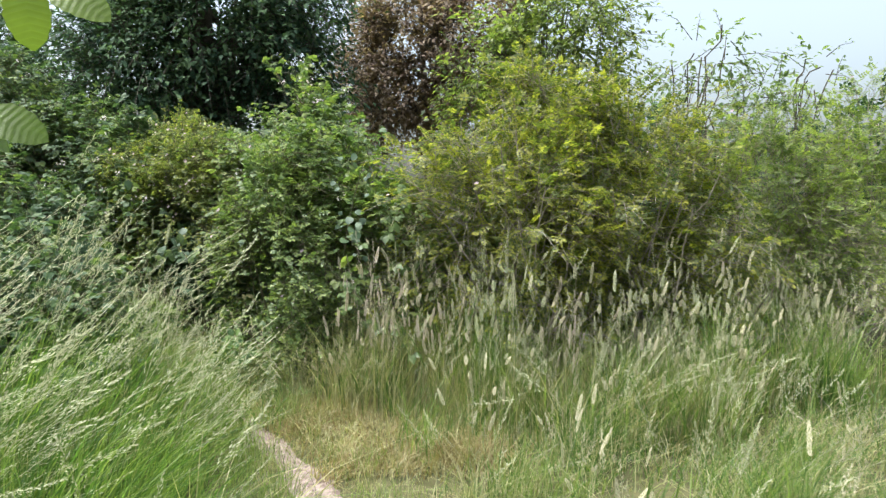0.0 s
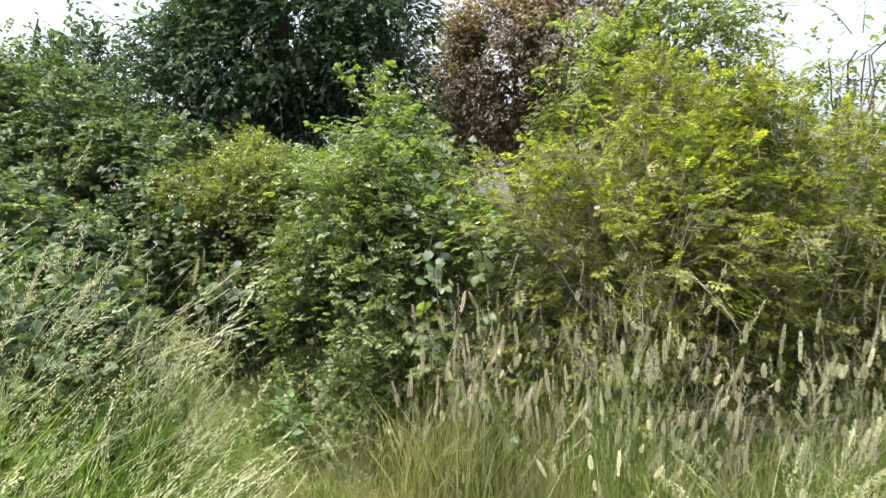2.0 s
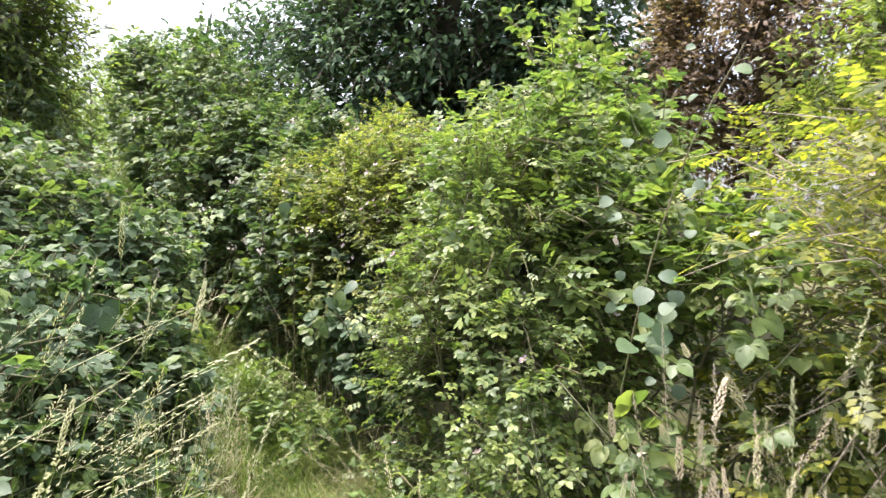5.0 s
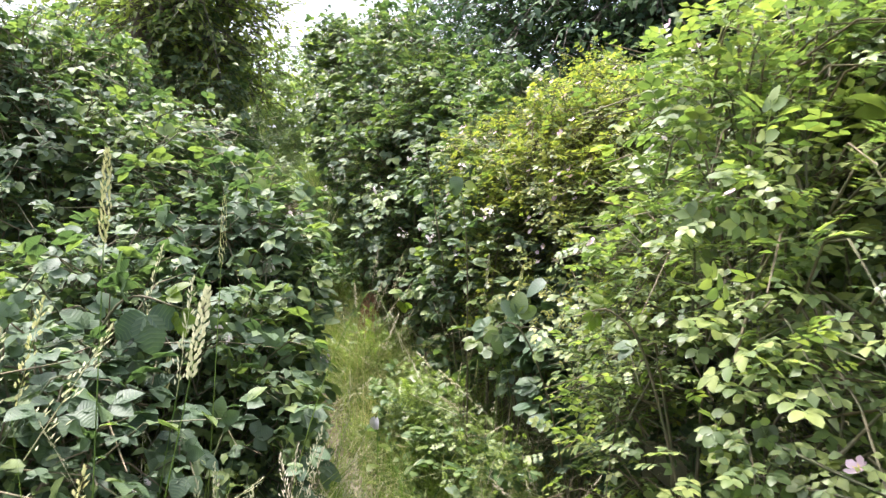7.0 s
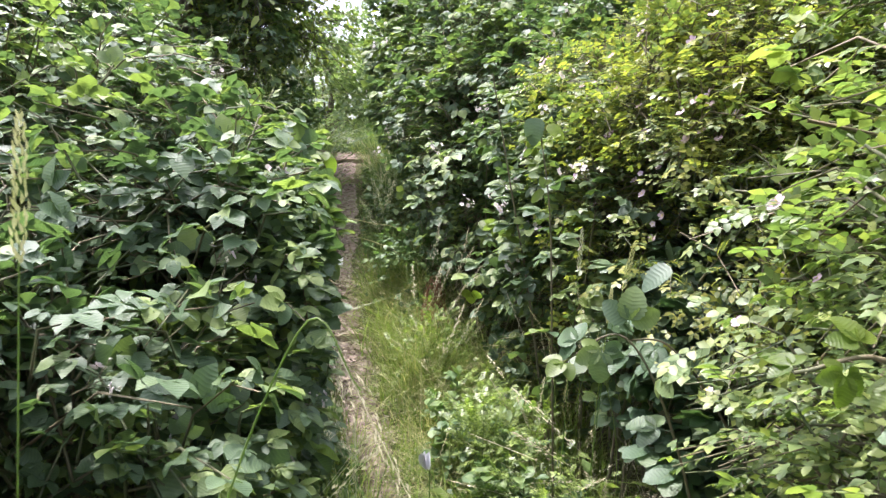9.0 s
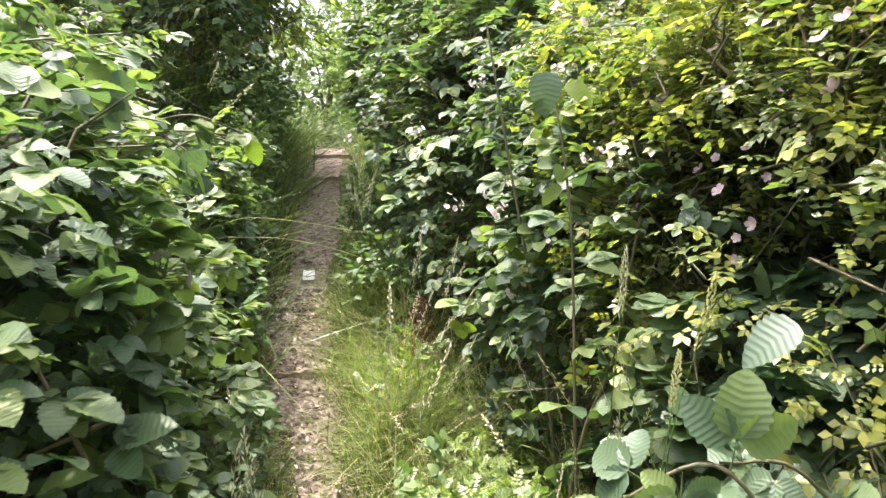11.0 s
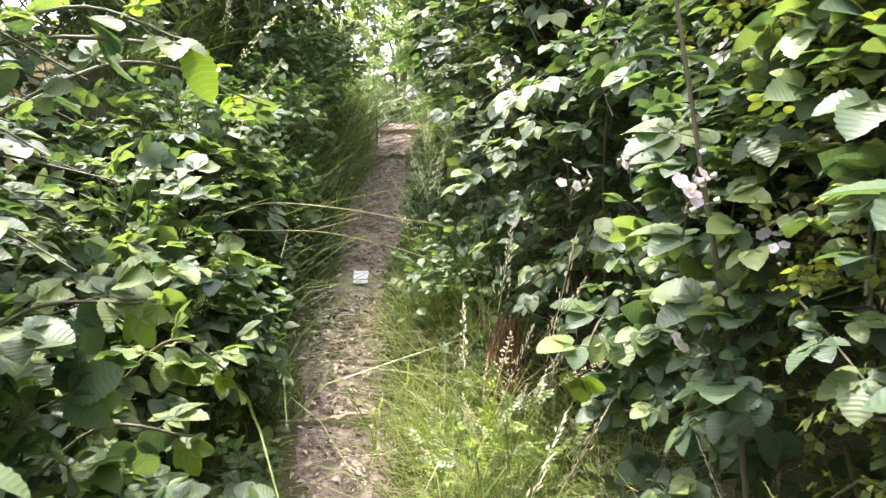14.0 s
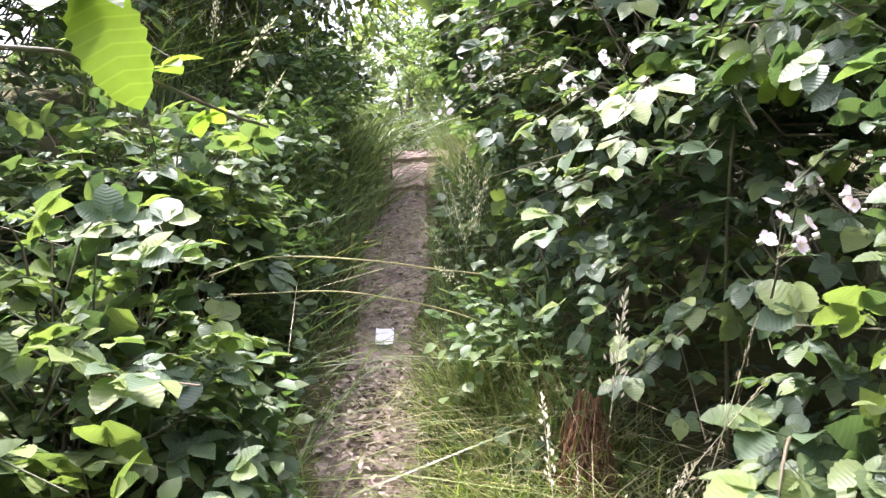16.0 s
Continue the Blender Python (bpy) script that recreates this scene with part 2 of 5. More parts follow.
class Soup:
    """Gathers many small triangles for one mesh."""

    def __init__(self):
        self.v, self.f, self.u, self.m, self.n = [], [], [], [], 0

    def raw(self, v, f, uv=None, mat=0):
        self.v.append(v)
        self.f.append(np.asarray(f) + self.n)
        self.u.append(np.zeros((len(v), 2)) if uv is None else uv)
        self.m.append(np.full(len(f), mat) if np.isscalar(mat) else mat)
        self.n += len(v)

    def put(self, tpl, rot, scale, pos, mat=None):
        tv, tf, tu, tm = tpl
        k = len(pos)
        if not k:
            return
        v = np.einsum("nij,kj->nki", rot, tv) * np.reshape(scale, (-1, 1, 1)) + pos[:, None, :]
        f = tf[None] + (np.arange(k) * len(tv))[:, None, None]
        self.raw(v.reshape(-1, 3), f.reshape(-1, 3), np.tile(tu, (k, 1)), np.tile(tm, k) if mat is None else mat)

    def mesh(self, name, mats, smooth=True):
        v, f, u, m = np.vstack(self.v), np.vstack(self.f), np.vstack(self.u), np.concatenate(self.m)
        me = bpy.data.meshes.new(name)
        me.vertices.add(len(v))
        me.vertices.foreach_set("co", v.astype(np.float32).ravel())
        me.loops.add(f.size)
        me.loops.foreach_set("vertex_index", f.astype(np.int32).ravel())
        me.polygons.add(len(f))
        me.polygons.foreach_set("loop_start", np.arange(0, f.size, 3, dtype=np.int32))
        me.polygons.foreach_set("material_index", m.astype(np.int32))
        me.polygons.foreach_set("use_smooth", np.full(len(f), smooth))
        lay = me.uv_layers.new(name="UVMap")
        lay.data.foreach_set("uv", u[f.ravel()].astype(np.float32).ravel())
        for mt in (mats if isinstance(mats, (list, tuple)) else [mats]):
            me.materials.append(mt)
        me.update()
        return me


def part(name, mesh, parent=None, label="", m=None, kind=""):
    ob = new(name, mesh)
    if parent is not None:
        ob.parent = parent
    if m is not None:
        ob.matrix_local = m
    return tagged(ob, label, kind=kind)


def thing(name, x, y, label, category, group="", kind="", z=None):
    """An empty at the base of a thing."""
    e = new(name)
    e.empty_display_size = 0.1
    e.location = (x, y, float(land(x, y)) if z is None else z)
    return tagged(e, label, category, group, kind)


def leaflet(length, width, rows=4, fold=0.25, curl=0.25, saw=0.0, belly=0.45, x0=0.0, y0=0.0, turn=0.0, drop=0.0, tip=0.62):
    """One leaf blade from (x0, y0), turned in its plane: midrib folded, tip curled down, saw-toothed edge."""
    v, u, ring = [], [], []
    peak = (belly / (belly + tip)) ** belly * (tip / (belly + tip)) ** tip
    for i in range(rows + 1):
        t = i / rows
        w = width * 0.5 * (t ** belly) * ((1 - t) ** tip) / peak
        if saw and 0 < i < rows:
            w *= 1 + saw * (1 if i % 2 else -1)
        z = -curl * length * t * t - drop * t * length
        if i in (0, rows):
            ring.append([len(v)])
            v.append((0, t * length, z)), u.append((0, t))
        else:
            ring.append([len(v), len(v) + 1, len(v) + 2])
            up = fold * w
            lag = saw * length / rows * (0.9 if i % 2 else 0)
            v += [(-w, t * length - lag, z + up), (0, t * length, z), (w, t * length - lag, z + up)]
            u += [(-w / length, t), (0, t), (w / length, t)]
    f = []
    for a, b in zip(ring[:-1], ring[1:]):
        if len(a) == 1:
            f += [(a[0], b[1], b[0]), (a[0], b[2], b[1])]
        elif len(b) == 1:
            f += [(a[0], a[1], b[0]), (a[1], a[2], b[0])]
        else:
            f += [(a[0], a[1], b[1]), (a[0], b[1], b[0]), (a[1], a[2], b[2]), (a[1], b[2], b[1])]
    v = np.array(v, float)
    c, s = math.cos(turn), math.sin(turn)
    v = np.stack([v[:, 0] * c - v[:, 1] * s + x0, v[:, 0] * s + v[:, 1] * c + y0, v[:, 2]], 1)
    return v, np.array(f), np.array(u, float), np.zeros(len(f), int)


def flake(length, width, x0=0.0, y0=0.0, turn=0.0, drop=0.15):
    """The smallest leaf: a bent lozenge."""
    v = np.array([(0, 0, 0), (-width / 2, length * 0.45, 0.0), (width / 2, length * 0.45, 0.0), (0, length, -drop * length)], float)
    c, s = math.cos(turn), math.sin(turn)
    v = np.stack([v[:, 0] * c - v[:, 1] * s + x0, v[:, 0] * s + v[:, 1] * c + y0, v[:, 2]], 1)
    return v, np.array([(0, 2, 1), (1, 2, 3)]), np.array([(0, 0), (-0.3, 0.45), (0.3, 0.45), (0, 1)], float), np.zeros(2, int)


def join(*tpls):
    s = Soup()
    for v, f, u, m in tpls:
        s.raw(v, f, u, m)
    return np.vstack(s.v), np.vstack(s.f), np.vstack(s.u), np.concatenate(s.m)


def stick(p, q, r, mat=0, sides=3):
    """A thin tapering stalk."""
    p, q = np.array(p, float), np.array(q, float)
    d = unit(q - p)
    x = unit(np.cross(d, (0.3, 0.2, 0.9)))
    y = np.cross(d, x)
    v, f = [], []
    for k in range(sides):
        a = 2 * math.pi * k / sides
        o = x * math.cos(a) + y * math.sin(a)
        v += [p + o * r, q + o * r * 0.6]
    for k in range(sides):
        a, b = 2 * k, 2 * ((k + 1) % sides)
        f += [(a, b, b + 1), (a, b + 1, a + 1)]
    return np.array(v), np.array(f), np.zeros((len(v), 2)), np.full(len(f), mat)


def tubes(soup, pts, rad, sides=4, mat=0):
    """pts (N, K, 3) and radii (N, K) as tubes."""
    n, k, _ = pts.shape
    d = unit(np.gradient(pts, axis=1))
    ref = np.zeros_like(d)
    ref[...] = (0.31, 0.17, 0.93)
    x = unit(np.cross(d, ref))
    y = np.cross(d, x)
    a = np.arange(sides) * 2 * math.pi / sides
    v = pts[:, :, None] + (x[:, :, None] * np.cos(a)[:, None] + y[:, :, None] * np.sin(a)[:, None]) * rad[:, :, None, None]
    i = np.arange(k - 1)[:, None] * sides
    j = np.arange(sides)[None]
    q = np.stack([i + j, i + (j + 1) % sides, i + sides + (j + 1) % sides, i + sides + j], -1).reshape(-1, 4)
    f = np.vstack([q[:, [0, 1, 2]], q[:, [0, 2, 3]]])
    f = (f[None] + (np.arange(n) * k * sides)[:, None, None]).reshape(-1, 3)
    soup.raw(v.reshape(-1, 3), f, None, mat)


def bramble_leaf(size, rows, saw, five):
    """Three or five ovate leaflets with drawn-out tips on one stalk."""
    pet = 0.5 * size
    look_of = dict(belly=0.46, tip=0.64)
    parts_ = [leaflet(size, size * 0.80, rows, 0.26, 0.24, saw, y0=pet, **look_of)]
    parts_ += [leaflet(size * 0.86, size * 0.64, rows, 0.3, 0.22, saw, y0=pet * 0.92, x0=s * 0.004, turn=-s * 1.05, drop=0.08, **look_of) for s in (-1, 1)]
    if five:
        parts_ += [leaflet(size * 0.62, size * 0.44, rows, 0.3, 0.2, saw, y0=pet * 0.86, x0=s * 0.006, turn=-s * 2.0, drop=0.12, **look_of) for s in (-1, 1)]
    if saw:
        parts_.append(stick((0, 0, 0), (0, pet, 0), size * 0.018))
    return join(*parts_)


def lobed_leaf(size, rows=6, saw=0.05):
    """A broad leaf of three to five blunt overlapping lobes, like a currant's."""
    parts_ = [leaflet(size, size * 0.72, rows, 0.12, 0.2, saw, belly=0.6, tip=0.5)]
    parts_ += [leaflet(size * 0.88, size * 0.66, rows, 0.12, 0.2, saw, turn=-s * 0.85, drop=0.06, belly=0.6, tip=0.5) for s in (-1, 1)]
    parts_ += [leaflet(size * 0.6, size * 0.55, rows, 0.1, 0.15, saw, turn=-s * 1.75, drop=0.1, belly=0.6, tip=0.5) for s in (-1, 1)]
    for i, p in enumerate(parts_):
        p[0][:, 2] -= 0.0012 * i
    return join(*parts_)


def pinnate_leaf(size, pairs, rows, lw=0.5, ll=0.30):
    one = (lambda a, b, **kw: flake(a, b, **kw)) if rows == 1 else (lambda a, b, **kw: leaflet(a, b, rows, 0.2, 0.18, **kw))
    parts_ = [one(size * ll, size * ll * lw, y0=size * 0.8)]
    for i in range(pairs):
        y = size * (0.25 + 0.52 * i / max(1, pairs - 1))
        for s in (-1, 1):
            parts_.append(one(size * ll * (0.8 + 0.2 * i / pairs), size * ll * lw * 0.9, y0=y, turn=-s * 1.15))
    if rows > 3:
        parts_.append(stick((0, 0, 0), (0, size * 0.85, 0), size * 0.014))
    return join(*parts_)


BRAMBLE = [bramble_leaf(0.062, 4, 0.0, False), bramble_leaf(0.056, 3, 0.0, True), bramble_leaf(0.066, 3, 0.0, False)]
LOBED = [lobed_leaf(0.075, 4, 0.0), lobed_leaf(0.062, 3, 0.0)]
LOBED_FINE = [lobed_leaf(0.075), lobed_leaf(0.065)]
BRAMBLE_FINE = [bramble_leaf(0.062, 13, 0.07, False), bramble_leaf(0.058, 13, 0.07, True), bramble_leaf(0.066, 15, 0.07, False)]
ROSE = [pinnate_leaf(0.10, 3, 2, 0.65, 0.34), pinnate_leaf(0.09, 2, 2, 0.7, 0.38)]
ROSE_FINE = [pinnate_leaf(0.10, 3, 5, 0.65, 0.34), pinnate_leaf(0.09, 2, 5, 0.7, 0.38)]
FEATHER = [pinnate_leaf(0.12, 4, 1, 0.62, 0.28), pinnate_leaf(0.10, 4, 1, 0.62, 0.30)]
SIMPLE = [leaflet(0.075, 0.036, 3, 0.25, 0.3), leaflet(0.065, 0.036, 3, 0.2, 0.15), leaflet(0.09, 0.035, 3, 0.3, 0.4)]
OVAL = [leaflet(0.06, 0.042, 3, 0.2, 0.2), leaflet(0.05, 0.036, 3, 0.25, 0.3)]
TREELEAF = [flake(0.12, 0.062, drop=0.3), flake(0.10, 0.062), flake(0.13, 0.06, drop=0.4)]
CLUMP = [join(*[flake(0.12, 0.075, x0=0.05 * math.cos(k * 2.4), y0=0.05 * math.sin(k * 2.4), turn=k * 2.4, drop=0.3 * math.sin(k * 1.7)) for k in range(4)])]


def rotate_about(v, axis, ang):
    c, s = np.cos(ang)[:, None], np.sin(ang)[:, None]
    return v * c + np.cross(axis, v) * s + axis * np.sum(axis * v, -1, keepdims=True) * (1 - c)


def sprays(rng, blobs, n, length, k, droop=0.5, shell=(0.5, 0.93), up=0.35, low=-0.45, lump=0.12, gap=-0.25):
    """Leafy shoots over the outside of a mass of rounded lobes: roots, leaf places, axes and normals."""
    b = np.array(blobs, float)
    area = b[:, 3] * b[:, 4] + b[:, 3] * b[:, 5] + b[:, 4] * b[:, 5]
    i = rng.choice(len(b), n, p=area / area.sum())
    d = unit(rng.normal(size=(n, 3)))
    d[:, 2] = np.where(d[:, 2] < low, -d[:, 2], d[:, 2])
    fr = shell[0] + (shell[1] - shell[0]) * rng.random(n) ** 0.5
    wob = 1 + lump * (np.sin(5.1 * d[:, 0] + 2.1 * i) * np.sin(4.3 * d[:, 1] + i) + 0.7 * np.sin(7 * d[:, 2] + 3 * d[:, 0] + i))
    root = b[i, :3] + b[i, 3:] * d * (fr * wob)[:, None]
    keep = np.ones(n, bool)
    for j in range(len(b)):
        e = np.linalg.norm((root - b[j, :3]) / b[j, 3:], axis=1)
        keep &= (e > 0.55) | (i == j)
    keep &= root[:, 2] > land(root[:, 0], root[:, 1]) + 0.05
    # uneven growth: hollows between the leafy clumps
    gx, gy, gz = root.T * 5.3
    keep &= np.sin(gx + 1.3 * np.sin(gy)) * np.sin(gy + 1.1 * np.sin(gz)) + 0.6 * np.sin(gz * 1.2 + gx * 0.7) * np.sin(gx * 1.9) > gap
    root, d, i = root[keep], d[keep], i[keep]
    n = len(root)
    out = unit(d / b[i, 3:])
    go = unit(out * 0.8 + np.array((0, 0, up)) + rng.normal(size=(n, 3)) * 0.5)
    ln = length * (0.5 + rng.random(n))
    t = np.linspace(-0.25, 1, k + 2)
    pts = root[:, None] + go[:, None] * (ln[:, None] * t)[:, :, None]
    pts[:, :, 2] -= droop * ln[:, None] * np.clip(t, 0, 1) ** 2
    pos = pts[:, 1:-1].reshape(-1, 3) + rng.normal(size=(n * k, 3)) * 0.012
    tang = np.repeat(unit(pts[:, -1] - pts[:, 0]), k, 0)
    side = np.tile(np.where(np.arange(k) % 2, 1.0, -1.0), n)
    outk = np.repeat(out, k, 0)
    ax = rotate_about(tang, unit(outk + np.array((0, 0, 0.6))), side * (0.5 + 0.7 * rng.random(n * k)))
    ax = unit(ax * (1, 1, 0.7) + np.array((0, 0, -0.2)) + rng.normal(size=ax.shape) * 0.25)
    nor = unit(outk * 0.36 + np.array((0, 0, 0.95)) + rng.normal(size=ax.shape) * 0.35)
    return pts, pos, ax, nor


def clear_of_path(pos, low=0.3, high=0.3, left_low=None):
    """Nothing hangs into the way walked."""
    q = off_path(pos[:, 0], pos[:, 1])
    up = pos[:, 2] - land(pos[:, 0], pos[:, 1])
    base = np.where(q > 0, low, low if left_low is None else left_low)
    lim = high + (base - high) * np.clip((1.1 - up) / 0.5, 0, 1)
    return (np.abs(q) > lim) & (up > 0.02)


def bush(name, label, category, blobs, n, leaves, mat, seed, length=0.35, k=5, size=1.0, fine=None, near=1.25, limit=220, cane=None, cane_r=0.004,
         droop=0.5, shell=(0.5, 0.93), up=0.35, group="", stems=14, low=-0.45, stem_r=0.009, clear=(0.6, 0.42, 0.45), lump=0.18, gap=-0.18):
    """A bush: stems from its base, shoots, foliage; the leaves beside the path are pieces of their own."""
    rng = np.random.default_rng(seed)
    b = np.array(blobs, float)
    base = thing(name, float(b[:, 0].mean()), float(b[:, 1].mean()), label, category, group)
    inv = Matrix.Translation(-base.location)
    off = np.array(base.location)
    pts, pos, ax, nor = sprays(rng, blobs, n, length, k, droop, shell, up, low, lump, gap)
    sc = size * (0.42 + 0.85 * rng.random(len(pos)))
    ok = clear_of_path(pos, *clear)
    pos, ax, nor, sc = pos[ok], ax[ok], nor[ok], sc[ok]
    rot = frames_of(ax, nor)
    single = np.zeros(len(pos), bool)
    if fine:
        q = np.abs(off_path(pos[:, 0], pos[:, 1]))
        cand = np.where((q < near) & (pos[:, 2] - land(pos[:, 0], pos[:, 1]) > 0.25) & (pos[:, 2] < 2.6))[0]
        cand = cand[np.argsort(q[cand])][:limit]
        single[cand] = True
        shared = []
        for tp in fine:
            s = Soup()
            s.raw(*tp)
            shared.append(s.mesh("leaf", mat))
        for j in cand:
            ob = new("leaf", shared[j % len(shared)])
            ob.parent = base
            m4 = Matrix(rot[j].tolist()).to_4x4()
            ob.matrix_local = Matrix.Translation((pos[j] - off).tolist()) @ m4 @ Matrix.Scale(float(sc[j]), 4)
    s = Soup()
    which = rng.integers(0, len(leaves), len(pos))
    for w, tp in enumerate(leaves):
        g = (which == w) & ~single
        s.put(tp, rot[g], sc[g], pos[g] - off)
    part("foliage", s.mesh("foliage", mat), base, kind="stuff")
    st = Soup()
    okp = clear_of_path(pts.reshape(-1, 3), *clear).reshape(pts.shape[:2]).all(1)
    pp = pts[okp][:, [0, pts.shape[1] // 2, -1]] - off
    tubes(st, pp, np.linspace(1.0, 0.4, pp.shape[1])[None] * np.full((len(pp), 1), cane_r), 3)
    part("shoot_mass", st.mesh("shoot_mass", cane or M_CANE), base, kind="stuff")
    # main stems rise from the ground and arch out into the lobes
    for _ in range(stems):
        j = rng.integers(len(b))
        r0 = b[j, :2] + rng.normal(size=2) * b[j, 3:5] * 0.25
        tip = b[j, :3] + b[j, 3:] * unit(rng.normal(size=3) * (1, 1, 0.4) + (0, 0, 0.8)) * 0.95
        root = np.array((*r0, float(land(*r0)) - 0.05))
        midp = (root * 0.6 + tip * 0.4) + (0, 0, 0.35 * b[j, 5])
        t = np.linspace(0, 1, 9)[:, None]
        cv = (1 - t) ** 2 * root + 2 * t * (1 - t) * midp + t * t * tip + rng.normal(size=(9, 3)) * 0.02
        if not clear_of_path(cv[1:], *clear).all():
            continue
        sp = Soup()
        tubes(sp, (cv - off)[None], np.linspace(stem_r, stem_r * 0.35, 9)[None], 5)
        part("stem", sp.mesh("stem", cane or M_CANE), base)
    return base, off, pos, ax, nor


# ---- ground and path ----
def grid_line(lo, hi, step, far):
    inner = np.arange(lo, hi + 1e-6, step)
    out = np.geomspace(0.4, far, 16)
    return np.concatenate([lo - out[::-1], inner, hi + out])


def build_ground():
    xs, ys = grid_line(-13, 8, 0.14, 900), grid_line(-3, 16, 0.14, 900)
    x, y = np.meshgrid(xs, ys)
    z = land(x, y)
    v = np.stack([x, y, z], -1).reshape(-1, 3)
    w = len(xs)
    i = (np.arange(len(ys) - 1)[:, None] * w + np.arange(w - 1)[None]).ravel()
    f = np.vstack([np.stack([i, i + 1, i + w + 1], 1), np.stack([i, i + w + 1, i + w], 1)])
    s = Soup()
    s.raw(v, f)
    tagged(new("ground", s.mesh("ground", M_GROUND)), "rough meadow soil under long grass, rising to a bank", "ground", kind="structure")


def build_path():
    rng = np.random.default_rng(4)
    line = smooth_line(PA, 40)
    d = unit(np.gradient(line, axis=0))
    nrm = np.stack([d[:, 1], -d[:, 0]], 1)
    cols = np.linspace(-1, 1, 13)
    half = 0.10 + 0.055 * np.clip((along(line[:, 0], line[:, 1]) - 0.6) / 1.2, 0, 1) + 0.025 * np.sin(np.arange(len(line)) * 0.21) + 0.02 * np.sin(np.arange(len(line)) * 0.083 + 1)
    x = line[:, None, 0] + nrm[:, None, 0] * cols * half[:, None]
    y = line[:, None, 1] + nrm[:, None, 1] * cols * half[:, None]
    z = land(x, y) + 0.022 - 0.03 * np.abs(cols) ** 3 + rng.normal(size=x.shape) * 0.004
    v = np.stack([x, y, z], -1).reshape(-1, 3)
    w = len(cols)
    i = (np.arange(len(line) - 1)[:, None] * w + np.arange(w - 1)[None]).ravel()
    f = np.vstack([np.stack([i, i + 1, i + w + 1], 1), np.stack([i, i + w + 1, i + w], 1)])
    s = Soup()
    s.raw(v, f)
    tagged(new("path", s.mesh("path", M_SOIL)), "narrow trodden earth path, dry and dusty", "path", kind="structure")


build_ground()
build_path()

# ---- hedges, bushes ----
MID = [(-1.05, 6.45, 0.9, 0.9, 1.0, 1.2), (-1.5, 7.5, 1.3, 0.8, 0.85, 1.4), (-0.5, 6.1, 0.7, 0.7, 0.75, 0.95)]
RIGHT_A = [(-3.2, 7.68, 0.75, 0.6, 0.6, 1.05), (-3.6, 8.4, 1.15, 0.9, 0.8, 1.2)]
RIGHT_B = [(-4.55, 8.85, 1.5, 0.85, 0.75, 1.25), (-5.6, 9.3, 1.9, 0.9, 0.75, 1.45), (-6.9, 10.4, 2.4, 0.9, 0.8, 1.3), (-7.5, 10.3, 2.7, 0.8, 0.65, 1.2)]
LEFT_A = [(-2.75, 4.65, 0.35, 0.65, 0.7, 0.75), (-3.15, 5.4, 0.5, 0.75, 0.65, 0.8), (-3.35, 5.92, 0.75, 0.5, 0.36, 0.85), (-4.5, 5.7, 1.05, 0.95, 0.8, 1.3)]
LEFT_B = [(-4.25, 6.3, 0.45, 0.6, 0.5, 0.75), (-5.2, 6.2, 0.7, 0.95, 0.65, 1.0), (-6.6, 6.8, 1.6, 0.9, 0.65, 1.15), (-7.2, 8.2, 2.7, 0.6, 0.45, 0.9)]
LEFT_C = [(-4.15, 6.62, 0.30, 0.5, 0.35, 0.6), (-4.85, 6.95, 0.60, 0.5, 0.38, 0.65), (-5.6, 7.3, 1.0, 0.5, 0.38, 0.65)]

mid = bush("bramble_bush", "dense bramble thicket with pale new shoots beside the path", "bramble", MID, 3000, BRAMBLE, M_LIME, 11, fine=BRAMBLE_FINE, limit=160, clear=(0.65, 0.75, 0.5))
ra = bush("bramble_bush", "flowering bramble thicket hanging over the path verge", "bramble", RIGHT_A, 3300, BRAMBLE, M_BRAMBLE, 12, size=0.95, fine=BRAMBLE_FINE, limit=240, clear=(0.62, 0.6, 0.5))
rb = bush("bramble_bush", "tall dark bramble hedge climbing the bank", "bramble", RIGHT_B, 4400, BRAMBLE, M_BRAMBLE, 13, fine=BRAMBLE_FINE, limit=240, gap=-0.6, clear=(0.5, 0.22, 0.3))
la = bush("bramble_bush", "bramble thicket with grey-green leaves beside the path", "bramble", LEFT_A, 6500, BRAMBLE, M_BRAMBLE, 14, fine=BRAMBLE_FINE, limit=290, size=0.82, gap=-0.5, clear=(0.6, 0.37, 0.38))
lb = bush("bramble_bush", "shaded bramble hedge on the bank", "bramble", LEFT_B, 2800, BRAMBLE, M_BRAMBLE, 15, fine=BRAMBLE_FINE, limit=280)
bush("bramble_bush", "low bramble thicket sloping down to the path", "bramble", LEFT_C, 1600, BRAMBLE, M_BRAMBLE, 25, fine=BRAMBLE_FINE, limit=220, clear=(0.35, 0.33, 0.28))
rose_a = bush("rose_bush", "wild rose with yellow-green leaves among brambles", "rose bush", [(-1.35, 6.0, 0.95, 0.62, 0.62, 1.05), (-1.35, 5.95, 0.4, 0.6, 0.52, 0.42), (-1.6, 6.6, 1.0, 0.42, 0.42, 0.95)], 3800, ROSE, M_LIME, 16,
              length=0.3, k=6, size=0.9, low=-0.9, gap=-0.45, fine=ROSE_FINE, near=1.1, limit=280, clear=(0.42, 0.42, 0.5))
rose_b = bush("rose_bush", "wild rose with pink flowers over the brambles", "rose bush", [(-2.55, 7.4, 1.3, 0.65, 0.6, 0.8), (-2.9, 8.1, 1.6, 0.75, 0.65, 0.75)], 5200, ROSE, M_ROSE, 17,
              length=0.26, k=6, size=0.74, gap=-0.95, stem_r=0.006, fine=ROSE_FINE, near=1.2, limit=150, clear=(0.65, 0.62, 0.5))
